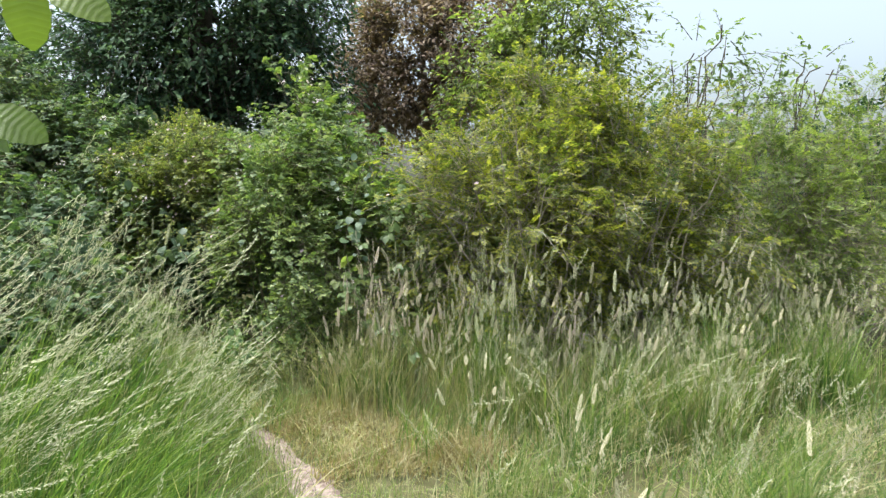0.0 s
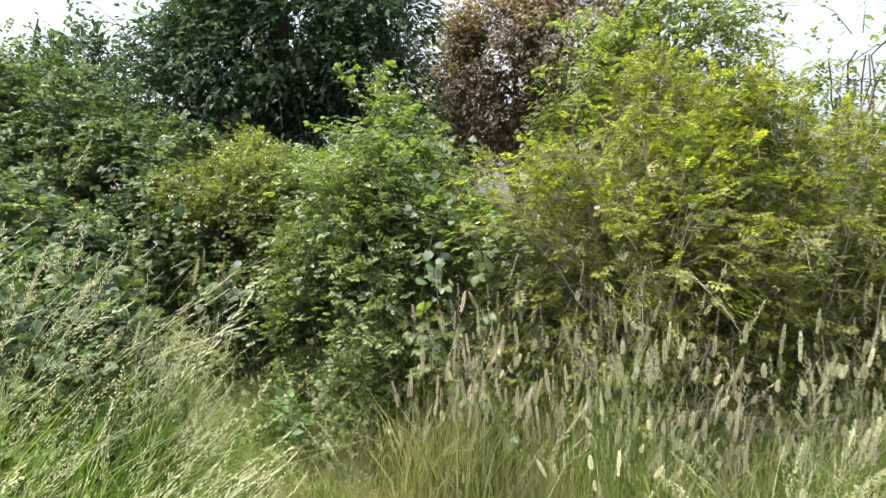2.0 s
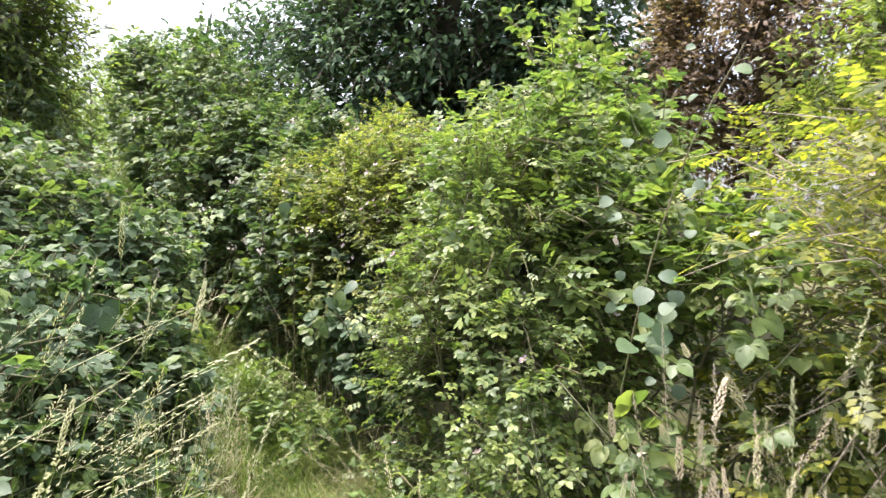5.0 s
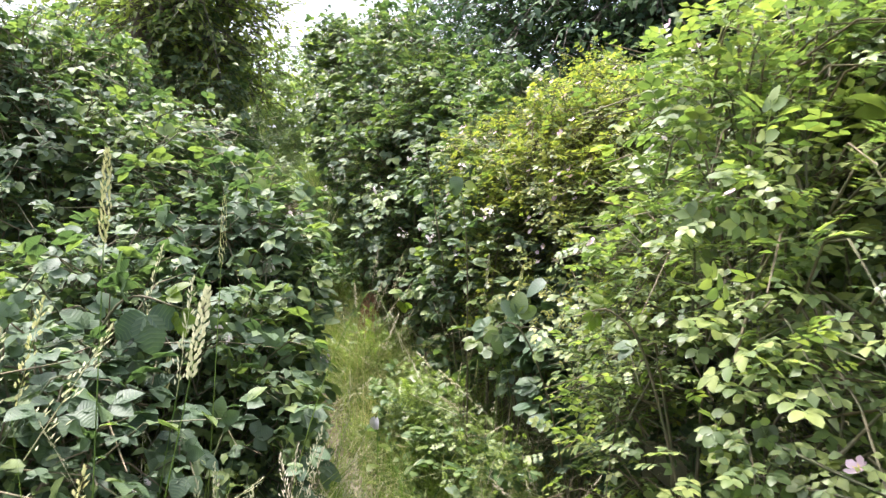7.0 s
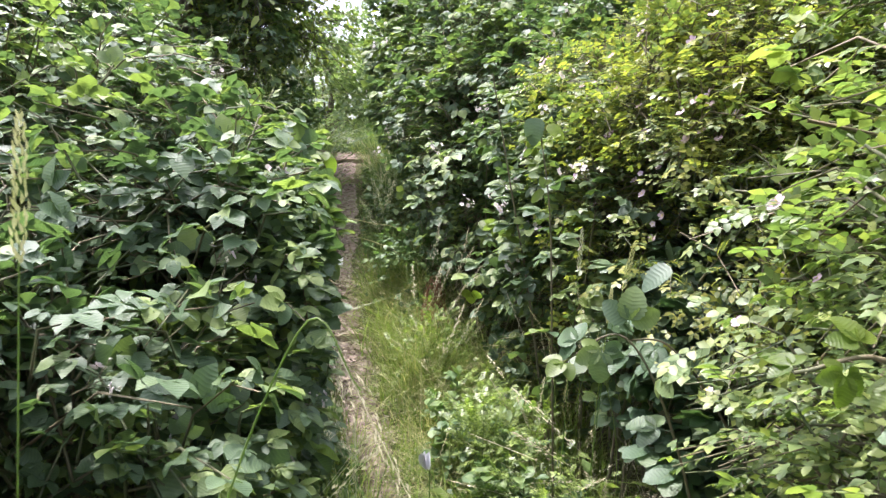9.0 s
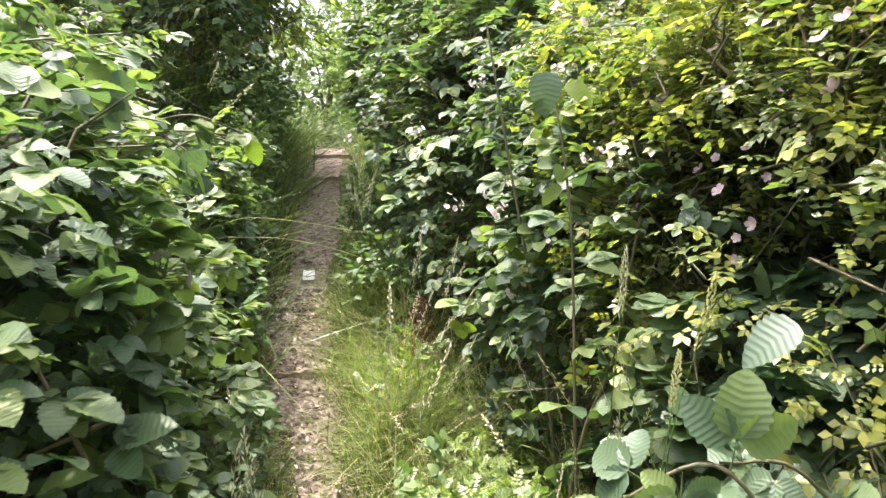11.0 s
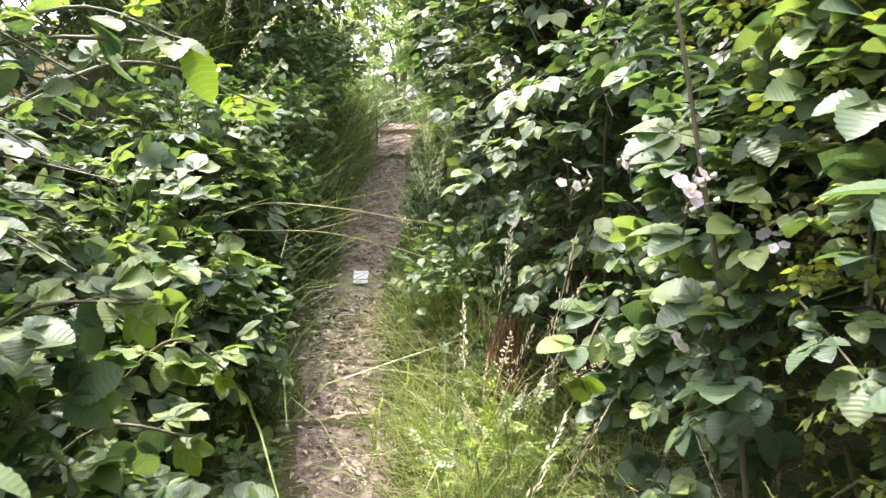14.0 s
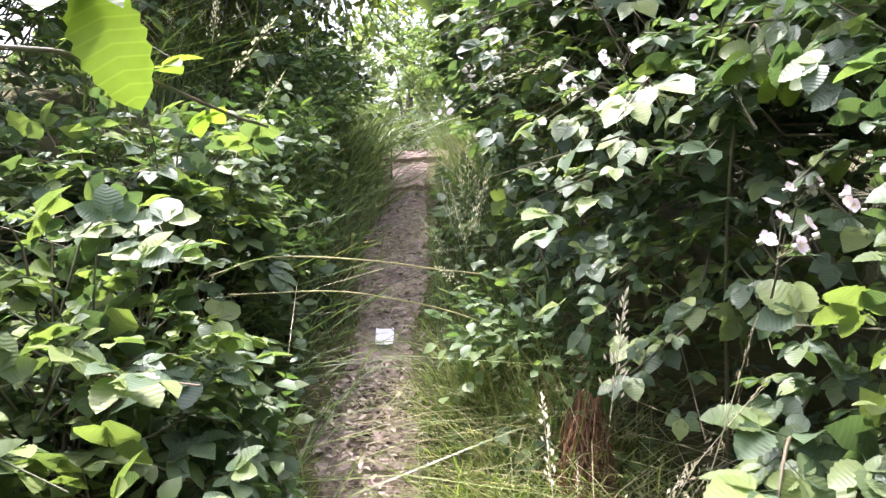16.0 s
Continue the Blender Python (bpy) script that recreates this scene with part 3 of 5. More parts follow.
bush("currant_bush", "low bush of broad dark lobed leaves under the wild rose", "currant bush", [(-2.6, 7.45, 0.75, 0.6, 0.42, 0.52), (-2.1, 7.35, 0.6, 0.4, 0.4, 0.5)], 650, LOBED, M_LOBED, 27,
     length=0.22, k=5, size=1.05, fine=LOBED_FINE, near=1.3, limit=120, clear=(0.62, 0.6, 0.5), stems=8)
yellow_shrub = bush("shrub", "yellow-green feathery-leaved shrub with bare grey twigs below", "shrub",
     [(0.45, 5.95, 1.3, 0.85, 0.85, 0.85), (1.6, 6.2, 1.35, 0.85, 0.8, 0.95), (1.1, 6.75, 1.5, 1.1, 0.8, 1.1), (0.6, 6.2, 0.6, 0.7, 0.5, 0.6), (1.8, 6.4, 0.6, 0.7, 0.5, 0.6)], 3900, FEATHER, M_SHRUB, 18,
     length=0.42, k=8, size=1.15, cane=M_TWIG, cane_r=0.0035, stems=60, low=-0.8, stem_r=0.013, lump=0.28, shell=(0.4, 0.95), gap=-0.4)
green_shrub = bush("shrub", "light green shrub with thin upright twigs", "shrub", [(3.0, 7.0, 1.1, 1.1, 0.9, 1.25), (4.6, 7.6, 1.15, 1.3, 1.0, 1.25)], 3200, FEATHER, M_GREENSHRUB, 19, length=0.4,
     k=7, cane=M_TWIG, cane_r=0.003, stems=30, up=0.6, low=-0.8, lump=0.25, shell=(0.4, 0.95), gap=-0.45)
# The crest shrub's pale leaf colour has the haze painted in.
bush("shrub", "leafy shrub on the crest beside the path, pale with painted haze", "shrub", [(-9.7, 12.5, 2.7, 0.9, 0.7, 0.9), (-11.4, 10.7, 2.6, 0.9, 0.8, 0.9), (-11.0, 13.8, 2.6, 0.8, 0.7, 0.7)], 1100, OVAL, M_FAR, 23, size=1.5, length=0.4, k=7, stems=9)
bush("weed_patch", "low broad-leaved weeds in the path verge", "weeds", [(-2.95, 7.0, 0.15, 0.45, 0.25, 0.35), (-3.6, 7.35, 0.2, 0.4, 0.22, 0.35), (-1.75, 5.75, 0.1, 0.3, 0.3, 0.32), (-2.1, 5.3, 0.1, 0.3, 0.25, 0.35), (-2.9, 6.05, 0.12, 0.4, 0.25, 0.4)],
     620, OVAL, M_WEED, 22, length=0.2, k=6, size=1.1, stems=0, cane=M_WEED, cane_r=0.002, clear=(0.17, 0.3, 0.17))
bush("weed_patch", "tangle of yellow-green goosegrass on the path verge", "weeds", [(-3.35, 7.12, 0.25, 0.5, 0.25, 0.36), (-4.05, 7.62, 0.4, 0.5, 0.25, 0.38), (-2.9, 6.95, 0.2, 0.35, 0.22, 0.38)],
     900, FEATHER, M_LUSH, 26, length=0.24, k=7, size=0.55, stems=0, cane=M_LUSH, cane_r=0.0018, low=-0.9, clear=(0.2, 0.3, 0.2))
bush("weed_patch", "low green weeds covering the bank beside the path", "weeds", [(-5.25, 7.35, 0.7, 0.5, 0.28, 0.4), (-4.6, 7.0, 0.45, 0.5, 0.3, 0.4), (-6.0, 7.75, 1.05, 0.5, 0.3, 0.45), (-3.9, 6.65, 0.2, 0.4, 0.25, 0.35)],
     900, OVAL, M_WEED, 20, length=0.22, k=7, size=0.9, stems=0, cane=M_WEED, cane_r=0.002, clear=(0.2, 0.2))
bush("weed_patch", "nettles and goosegrass under the bramble hedge", "weeds", [(-5.9, 8.85, 1.1, 0.5, 0.3, 0.5), (-6.6, 9.4, 1.4, 0.5, 0.3, 0.5), (-5.1, 8.35, 0.85, 0.4, 0.25, 0.4), (-6.3, 7.95, 1.5, 0.5, 0.3, 0.5), (-6.9, 8.45, 1.85, 0.5, 0.3, 0.55), (-7.5, 9.0, 2.0, 0.5, 0.3, 0.5)],
     1500, OVAL, M_WEED, 21, length=0.22, k=7, size=0.9, stems=0, cane=M_WEED, cane_r=0.002, clear=(0.2, 0.2))


# ---- trees ----
def tree(label, x, y, height, blobs, n, leaves, mat, seed, length=0.5, k=7, size=1.0, trunk=0.12, shell=(0.35, 1.05), droop=0.4, name="tree"):
    """A tapered trunk, limbs out to each lobe of the crown, boughs and many leaves."""
    rng = np.random.default_rng(seed)
    base = thing(name, x, y, label, "tree")
    off = np.array(base.location)
    t = np.linspace(0, 1, 12)[:, None]
    tr = np.array((x, y, off[2] - 0.1)) + t * (0, 0, height * 0.9) + np.hstack([0.12 * np.sin(t * 5 + seed), 0.12 * np.cos(t * 4 + seed), t * 0]) * t
    s = Soup()
    tubes(s, (tr - off)[None], (trunk * (1.15 - t[:, 0]) ** 1.1)[None], 9)
    part("trunk", s.mesh("trunk", M_BARK), base)
    for b in blobs:
        for _ in range(5):
            st = tr[rng.integers(2, 9)]
            en = np.array(b[:3]) + np.array(b[3:]) * unit(rng.normal(size=3)) * 0.8
            lp = st + (en - st) * np.linspace(0, 1, 8)[:, None] + (0, 0, 0.25) * np.sin(np.linspace(0, 3, 8))[:, None] + rng.normal(size=(8, 3)) * 0.03
            s = Soup()
            tubes(s, (lp - off)[None], np.linspace(trunk * 0.35, 0.008, 8)[None], 5)
            part("limb", s.mesh("limb", M_BARK), base)
    pts, pos, ax, nor = sprays(rng, blobs, n, length, k, droop, shell, 0.3, -0.9, 0.22)
    rot = frames_of(ax, nor)
    sc = size * (0.6 + 0.7 * rng.random(len(pos)))
    s = Soup()
    which = rng.integers(0, len(leaves), len(pos))
    for w, tp in enumerate(leaves):
        g = which == w
        s.put(tp, rot[g], sc[g], pos[g] - off)
    part("crown", s.mesh("crown", mat), base, kind="stuff")
    s = Soup()
    few = pts[::2, [0, pts.shape[1] // 2, -1]]
    tubes(s, few - off, np.linspace(0.006, 0.002, 3)[None] * np.ones((len(few), 1)), 3)
    part("bough_mass", s.mesh("bough_mass", M_BARK), base, kind="stuff")
    return base


tree("dark green leafy tree with a dense shaded crown", -3.6, 11.0, 7.0,
     [(-3.4, 10.9, 4.4, 1.6, 1.2, 1.5), (-4.5, 10.7, 3.5, 1.0, 1.0, 1.3), (-2.4, 11.1, 3.9, 0.9, 1.0, 1.5), (-3.5, 11.1, 6.2, 1.5, 1.2, 1.3), (-3.1, 11.3, 2.6, 1.5, 0.9, 1.1)],
     17000, TREELEAF, M_TREE, 31, size=0.85, trunk=0.16, shell=(0.45, 0.98))
tree("copper-leaved tree behind the thicket", -0.3, 13.6, 6.0, [(-0.3, 13.6, 4.2, 1.4, 1.1, 1.5), (0.5, 13.8, 4.6, 1.1, 1.0, 1.4), (-1.0, 13.5, 3.7, 0.9, 0.9, 1.3)], 8500, TREELEAF, M_COPPER, 32, size=0.8,
     shell=(0.5, 0.98))
tree("green hedgerow tree behind the shrubs", 1.6, 11.5, 5.2, [(1.5, 11.5, 3.4, 1.0, 1.0, 1.3), (2.2, 11.7, 4.1, 0.8, 0.9, 1.0), (0.9, 11.4, 3.2, 0.9, 0.9, 1.0)], 2800, TREELEAF, M_GREENSHRUB, 33, size=0.9)
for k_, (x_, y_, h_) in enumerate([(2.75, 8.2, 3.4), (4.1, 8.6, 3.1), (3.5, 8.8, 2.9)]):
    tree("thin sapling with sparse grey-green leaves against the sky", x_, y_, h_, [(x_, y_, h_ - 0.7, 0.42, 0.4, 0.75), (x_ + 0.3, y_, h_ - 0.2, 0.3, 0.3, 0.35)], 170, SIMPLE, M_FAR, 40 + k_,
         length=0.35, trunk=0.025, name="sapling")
tree("tall leafy shrub tree standing on the bank", -8.0, 4.8, 4.2, [(-7.8, 4.9, 2.9, 1.0, 0.8, 1.1), (-8.6, 5.4, 3.2, 1.0, 0.9, 1.0)], 2000, SIMPLE, M_GREENSHRUB, 50)
tree("leafy tree overhanging the bank above the path", -7.6, 7.9, 4.2, [(-7.1, 8.1, 3.7, 0.6, 0.5, 0.7), (-7.7, 8.2, 3.6, 0.8, 0.6, 0.8), (-8.3, 8.6, 3.4, 0.7, 0.6, 0.8), (-7.6, 8.8, 3.3, 0.6, 0.35, 0.8)], 3000, SIMPLE, M_GREENSHRUB, 53)
tree("dark hedgerow tree at the head of the path", -8.6, 13.0, 3.6, [(-8.4, 13.0, 3.5, 1.3, 1.2, 1.1), (-7.4, 12.2, 3.6, 1.0, 0.9, 1.0)], 2200, TREELEAF, M_TREE, 51)
tree("leafy tree beside the head of the path", -10.2, 9.0, 5.0, [(-10.0, 9.0, 3.9, 0.9, 0.9, 1.3), (-9.0, 8.4, 3.4, 0.8, 0.7, 1.1)], 1600, TREELEAF, M_GREENSHRUB, 52, size=0.8)
# Pale leaf colour stands in for the haze over these trees.
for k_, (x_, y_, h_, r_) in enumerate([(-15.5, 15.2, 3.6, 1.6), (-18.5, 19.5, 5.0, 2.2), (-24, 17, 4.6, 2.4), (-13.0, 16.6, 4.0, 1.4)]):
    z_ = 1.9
    tree("sunlit tree beyond the crest, pale with haze put into its leaf colour", x_, y_, h_, [(x_, y_, z_ + h_ * 0.55, r_, r_, h_ * 0.42), (x_ + 0.8, y_ - 0.5, z_ + h_ * 0.3, r_ * 0.8, r_ * 0.8, h_ * 0.3)], 850, CLUMP, M_FAR, 60 + k_)
for k_, (x_, y_, h_, r_) in enumerate([(19, 29, 6.5, 2.6), (30, 44, 8.0, 4.0), (-18, 34, 8.0, 4.0), (10, 40, 6.0, 4.0), (25, 33, 5.0, 3.5), (15, 30, 4.2, 3.0), (33, 38, 6.0, 4.0), (7, 31, 4.5, 3.5)]):
    tree("distant dark tree on the skyline", x_, y_, h_, [(x_, y_, h_ * 0.6, r_, r_, h_ * 0.42), (x_ + r_ * 0.6, y_, h_ * 0.45, r_ * 0.7, r_, h_ * 0.35)], 420, CLUMP, M_TREE, 70 + k_, size=2.0, length=1.0)


# ---- grasses ----
def blades(soup, rng, root, height, width, lean, bend, mat=0, rows=4):
    """Tapering blades; lean (N, 3) is the way they bow over. Returns tips and their direction."""
    n = len(root)
    t = np.linspace(0, 1, rows)
    h = np.reshape(height, (-1, 1)) * np.ones((n, 1))
    b = np.reshape(bend, (-1, 1)) * np.ones((n, 1))
    cen = root[:, None] + lean[:, None] * (h * b * t ** 2)[:, :, None]
    cen[:, :, 2] += h * (t - 0.45 * np.minimum(b, 1.6) ** 2 * t ** 2 * 0.6)
    az = rng.random(n) * 2 * math.pi
    side = np.stack([np.cos(az), np.sin(az), np.zeros(n)], 1)
    w = np.reshape(width, (-1, 1)) * np.ones((n, 1)) * ((1 - t) ** 0.7 + 0.03)
    v = np.stack([cen - side[:, None] * w[:, :, None] / 2, cen + side[:, None] * w[:, :, None] / 2], 2)
    i = np.arange(rows - 1) * 2
    f = np.vstack([np.stack([i, i + 1, i + 3], 1), np.stack([i, i + 3, i + 2], 1)])
    f = (f[None] + (np.arange(n) * rows * 2)[:, None, None]).reshape(-1, 3)
    soup.raw(v.reshape(-1, 3), f, None, mat)
    return cen[:, -1], unit(cen[:, -1] - cen[:, -2])


def panicle(rng, length, spread, n, size):
    """A loose one-sided plume of little spikelets on hair-thin branches."""
    ps = [stick((0, -0.02, 0), (0, length, -0.1 * length), 0.0009)]
    for i in range(n):
        t = i / n
        a = rng.random() * 6.28
        r = spread * (1 - t) * (0.3 + 0.7 * rng.random())
        p = (r * math.cos(a), length * t + r * 0.9, r * math.sin(a) - 0.1 * length * t - 0.3 * r)
        ps.append(flake(size, size * 0.3, x0=p[0], y0=p[1], turn=-0.5 * math.cos(a)))
        ps[-1][0][:, 2] += p[2]
    return join(*ps)


def spike(rng, length, r, n, size):
    """A dense spike of overlapping spikelets."""
    ps = []
    for i in range(n):
        t = i / n
        a = i * 2.4
        rr = r * math.sin(math.pi * min(1, 0.12 + 0.88 * t)) ** 0.6 * (0.7 + 0.6 * rng.random())
        lf = flake(size, size * 0.42, x0=rr * math.cos(a), y0=length * t, turn=-0.35 * math.cos(a))
        lf[0][:, 2] += rr * math.sin(a)
        ps.append(lf)
    return join(*ps)


rg = np.random.default_rng(77)
PLUMES = [panicle(rg, 0.24, 0.020, 40, 0.015), panicle(rg, 0.20, 0.026, 36, 0.014)]
SPIKES = [spike(rg, 0.11, 0.007, 56, 0.013), spike(rg, 0.065, 0.0095, 54, 0.013), spike(rg, 0.14, 0.006, 64, 0.013)]


def in_region(rng, n, box, test):
    """Random places in a box of the plan that pass a test."""
    out = np.zeros((0, 2))
    while len(out) < n:
        p = np.stack([rng.uniform(box[0], box[2], n), rng.uniform(box[1], box[3], n)], 1)
        q = off_path(p[:, 0], p[:, 1])
        out = np.vstack([out, p[test(p[:, 0], p[:, 1], q)]])
    # grass grows in tufts
    heart = out[:max(1, n // 16)]
    out = heart[rng.integers(0, len(heart), n)] + rng.normal(size=(n, 2)) * 0.055
    return np.column_stack([out, land(out[:, 0], out[:, 1]) - 0.01])


def patchy(p):
    """Uneven growth from place to place."""
    x, y = p[:, 0], p[:, 1]
    return 0.80 + 0.30 * np.sin(2.9 * x + 1.7 * np.sin(2.1 * y)) * np.sin(3.3 * y + 1.2 * np.sin(1.7 * x)) + 0.14 * np.sin(7.3 * x + 5.1 * y)


def path_side(p, edge):
    """Grass is trodden shorter towards the path."""
    return np.clip((np.abs(off_path(p[:, 0], p[:, 1])) - 0.15) / edge, 0.3, 1) if edge else 1.0


def lean_dirs(rng, n, way, wild):
    d = np.array((*way, 0.0)) + np.column_stack([rng.normal(size=(n, 2)) * wild, np.zeros(n)])
    return d


def sward(name, label, seed, box, test, n, height, width, way, wild, bend, mat, heads=0, kinds=(), head_mat=None, stem_h=(0.8, 1.1), straw=0.12, stem_bend=0.4, head_size=1.0, keep=0.24, edge=0.0):
    """A stretch of grass: blades, dry blades, flowering stems with their heads."""
    rng = np.random.default_rng(seed)
    s = Soup()
    ro = in_region(rng, n, box, test)
    h = rng.uniform(*height, n) * patchy(ro) * path_side(ro, edge)
    blades(s, rng, ro, h, width * rng.uniform(0.6, 1.3, n), lean_dirs(rng, n, way, wild), bend * rng.uniform(0.4, 1.3, n), 0)
    k = int(n * straw)
    if k:
        ro = in_region(rng, k, box, test)
        blades(s, rng, ro, rng.uniform(*height, k) * 0.85, width * 0.8, lean_dirs(rng, k, way, wild * 1.4), bend * rng.uniform(0.5, 1.5, k), 1)
    if heads:
        ro = in_region(rng, heads, box, test)
        hh = rng.uniform(*stem_h, heads) * path_side(ro, edge) * (0.45 + 0.55 * patchy(ro) + 0.1 * rng.normal(size=heads))
        tip, d = blades(s, rng, ro, hh, 0.0035, lean_dirs(rng, heads, way, wild * 0.6), stem_bend * rng.uniform(0.5, 1.3, heads), 1 if straw > 0.3 else 0)
        okh = np.abs(off_path(tip[:, 0], tip[:, 1])) > keep
        tip, d = tip[okh], d[okh]
        rot = frames_of(d, unit(rng.normal(size=(len(tip), 3)) * 0.4 + (0, 0, 1)))
        w = rng.integers(0, len(kinds), len(tip))
        for i, tp in enumerate(kinds):
            s.put(tp, rot[w == i], head_size * rng.uniform(0.7, 1.25, (w == i).sum()), tip[w == i] - d[w == i] * 0.02, 2)
    return tagged(new(name, s.mesh(name, [mat, M_STRAW, head_mat or M_CREAM])), label, "grass", kind="stuff")


# wind-bent silvery grass
sward("tall_grass", "tall wind-bent meadow grass with silvery plumes", 101, (-3.6, 1.2, 0.2, 5.2), lambda x, y, q: (q < -0.55 - 0.1 * np.sin(4 * y)) & (q > -2.9) & (y > 1.5 - 0.2 * x) & (y < 4.8), 8000, (0.25, 1.1), 0.012,
      (0.75, -0.1), 0.45, 0.8, M_GRASS, 1000, PLUMES, M_SILVER, (0.75, 1.5), 0.10, 0.7, 1.05, keep=0.4, edge=0.9)
# upright grass with seed heads before the thicket
def stand(x, y, q):
    return (q > 0.42) & (y < 5.6 + 0.1 * np.sin(5 * x)) & (y > 4.1 + 0.25 * np.sin(2.3 * x) + 0.12 * np.sin(6.1 * x) + 0.9 * np.clip((x - 1.3) / 0.7, 0, 1) + 1.05 * np.clip((0.3 - x) / 0.4, 0, 1))


sward("tall_grass", "upright meadow grass with cream seed heads", 102, (-0.9, 3.7, 4.8, 5.9), stand, 5200, (0.25, 0.98), 0.011,
      (0.12, -0.05), 0.6, 0.6, M_GRASS, 600, SPIKES[1:] + PLUMES, M_SILVER, (0.35, 1.2), 0.22, 0.35, 0.85)
sward("tall_grass", "ripe cream-headed meadow grass", 122, (-0.9, 3.7, 4.8, 5.9), stand, 1700, (0.3, 0.85), 0.008,
      (0.12, -0.05), 0.7, 0.7, M_STRAW, 820, SPIKES[1:2] + SPIKES[:2] + PLUMES[1:], M_CREAM, (0.3, 1.12), 0.35, 0.4, 0.85)
sward("tall_grass", "dry pinkish grass stems at the thicket's foot", 112, (-1.2, 4.6, 1.2, 5.6), lambda x, y, q: (q > 0.4) & (y < 5.5), 900, (0.4, 0.9), 0.005,
      (0.1, -0.1), 0.5, 0.5, M_STRAW, 130, SPIKES[::2] + PLUMES[:1], M_PINKSEED, (0.6, 1.15), 0.3, 0.35, 0.85)
sward("grass", "half-dry short meadow grass", 103, (-1.3, 1.2, 5.0, 5.2), lambda x, y, q: (q > 0.15) & (y < 4.9) & ((x > 0.05 + 0.2 * np.sin(5 * y)) | (y < 3.6)), 7500, (0.08, 0.42), 0.009,
      (0.1, 0.0), 0.7, 0.9, M_GRASS, 420, SPIKES + PLUMES, M_CREAM, (0.25, 0.7), 0.5, 0.5, 0.75, edge=0.8)
sward("grass", "wild oat tufts with nodding plumes", 123, (-0.6, 2.6, 2.2, 4.6), lambda x, y, q: (q > 0.6) & (np.sin(5 * x) * np.sin(4 * y + 1) > 0.3), 1500, (0.25, 0.6), 0.006,
      (0.3, -0.1), 0.7, 0.8, M_GRASS, 160, PLUMES, M_SILVER, (0.5, 0.9), 0.3, 0.7)
sward("grass", "short tan dried grass behind the bend of the path", 124, (-1.4, 3.9, 0.4, 5.5), lambda x, y, q: (q > 0.1) & (y < 5.35), 5500, (0.06, 0.24), 0.0085,
      (0.2, -0.1), 0.8, 1.0, M_TAN, 60, SPIKES, M_CREAM, (0.3, 0.6), 0.25, 0.5, 0.8)
sward("grass", "wispy nodding grass along the overgrown path", 125, (-4.4, 4.4, -1.0, 7.5), lambda x, y, q: (np.abs(q) > 0.14) & (np.abs(q) < 0.75), 2600, (0.2, 0.55), 0.007,
      (0.0, -0.1), 0.7, 1.0, M_GRASS, 330, PLUMES, M_CREAM, (0.4, 0.8), 0.35, 1.0, 0.7)
sward("tall_grass", "tufts of tall drooping grass at the path edge", 126, (-3.4, 5.3, -1.9, 7.0), lambda x, y, q: (q < -0.2) & (q > -0.5), 600, (0.4, 0.85), 0.007,
      (0.2, -0.2), 0.5, 0.7, M_GRASS, 80, PLUMES, M_CREAM, (0.7, 1.1), 0.2, 0.7, 0.7)
sward("grass", "sunlit yellow-green grass on the path verge", 127, (-5.4, 7.2, -3.5, 8.5), lambda x, y, q: (q > np.where(x < -4.3, 0.21 + 0.06 * np.sin(5 * x + 1), 0.14)) & (q < 0.7) & ((x + 5.58) ** 2 + (y - 8.15) ** 2 > 0.07), 3800, (0.08, 0.32), 0.006,
      (-0.1, -0.3), 0.9, 1.2, M_LUSH, 30, PLUMES, M_CREAM, (0.35, 0.6), 0.45, 0.9, 0.7)
sward("grass", "short ragged grass fringe on the path edge", 128, (-7.5, 6.9, -4.2, 9.6), lambda x, y, q: (np.abs(q) > 0.13 + 0.04 * np.sin(9 * x) + 0.03 * np.sin(23 * y)) & (np.abs(q) < 0.34) & ((x + 5.58) ** 2 + (y - 8.15) ** 2 > 0.07), 2200, (0.03, 0.13), 0.006,
      (0.0, -0.1), 0.9, 1.2, M_LUSH, 0, (), None, straw=0.3)
sward("grass", "pale flattened dry grass in the clearing", 113, (1.2, 2.6, 5.0, 4.9), lambda x, y, q: y < 4.7, 5000, (0.12, 0.35), 0.004,
      (0.6, -0.2), 0.7, 1.4, M_STRAW, 0, (), None, straw=0.1)
sward("grass", "short worn grass along the path edge", 104, (-2.6, 0.8, 0.6, 6.0), lambda x, y, q: (np.abs(q) > 0.10) & (np.abs(q) < 0.5), 5000, (0.06, 0.3), 0.004,
      (0.0, 0.0), 0.6, 0.8, M_LUSH, 0, (), None, straw=0.45)
sward("grass", "lush green grass tufts on the path verge", 105, (-5.6, 5.2, -1.5, 8.4), lambda x, y, q: (q > np.where(x < -4.3, 0.23 + 0.06 * np.sin(7 * x), 0.11)) & (q < 1.0) & ((x + 5.58) ** 2 + (y - 8.15) ** 2 > 0.07), 9000, (0.08, 0.5), 0.007,
      (-0.1, -0.2), 0.95, 1.1, M_LUSH, 70, PLUMES, M_CREAM, (0.45, 0.8), 0.4, 0.7)
sward("grass", "green grass between path and brambles", 106, (-4.5, 4.2, -0.8, 7.4), lambda x, y, q: (q < -0.11) & (q > -0.8), 6500, (0.10, 0.45), 0.0055,
      (0.1, -0.1), 0.55, 0.9, M_LUSH, 150, PLUMES, M_SILVER, (0.5, 0.95), 0.1, 0.6)
sward("bank_grass", "long grass hanging down the shaded bank", 107, (-9.0, 7.4, -4.8, 10.6), lambda x, y, q: (q < -0.2) & (q > -1.6), 3000, (0.25, 0.7), 0.013,
      (0.45, 0.4), 1.0, 1.25, M_BANK, 200, PLUMES, M_SILVER, (0.7, 1.0), 0.06, 1.0)
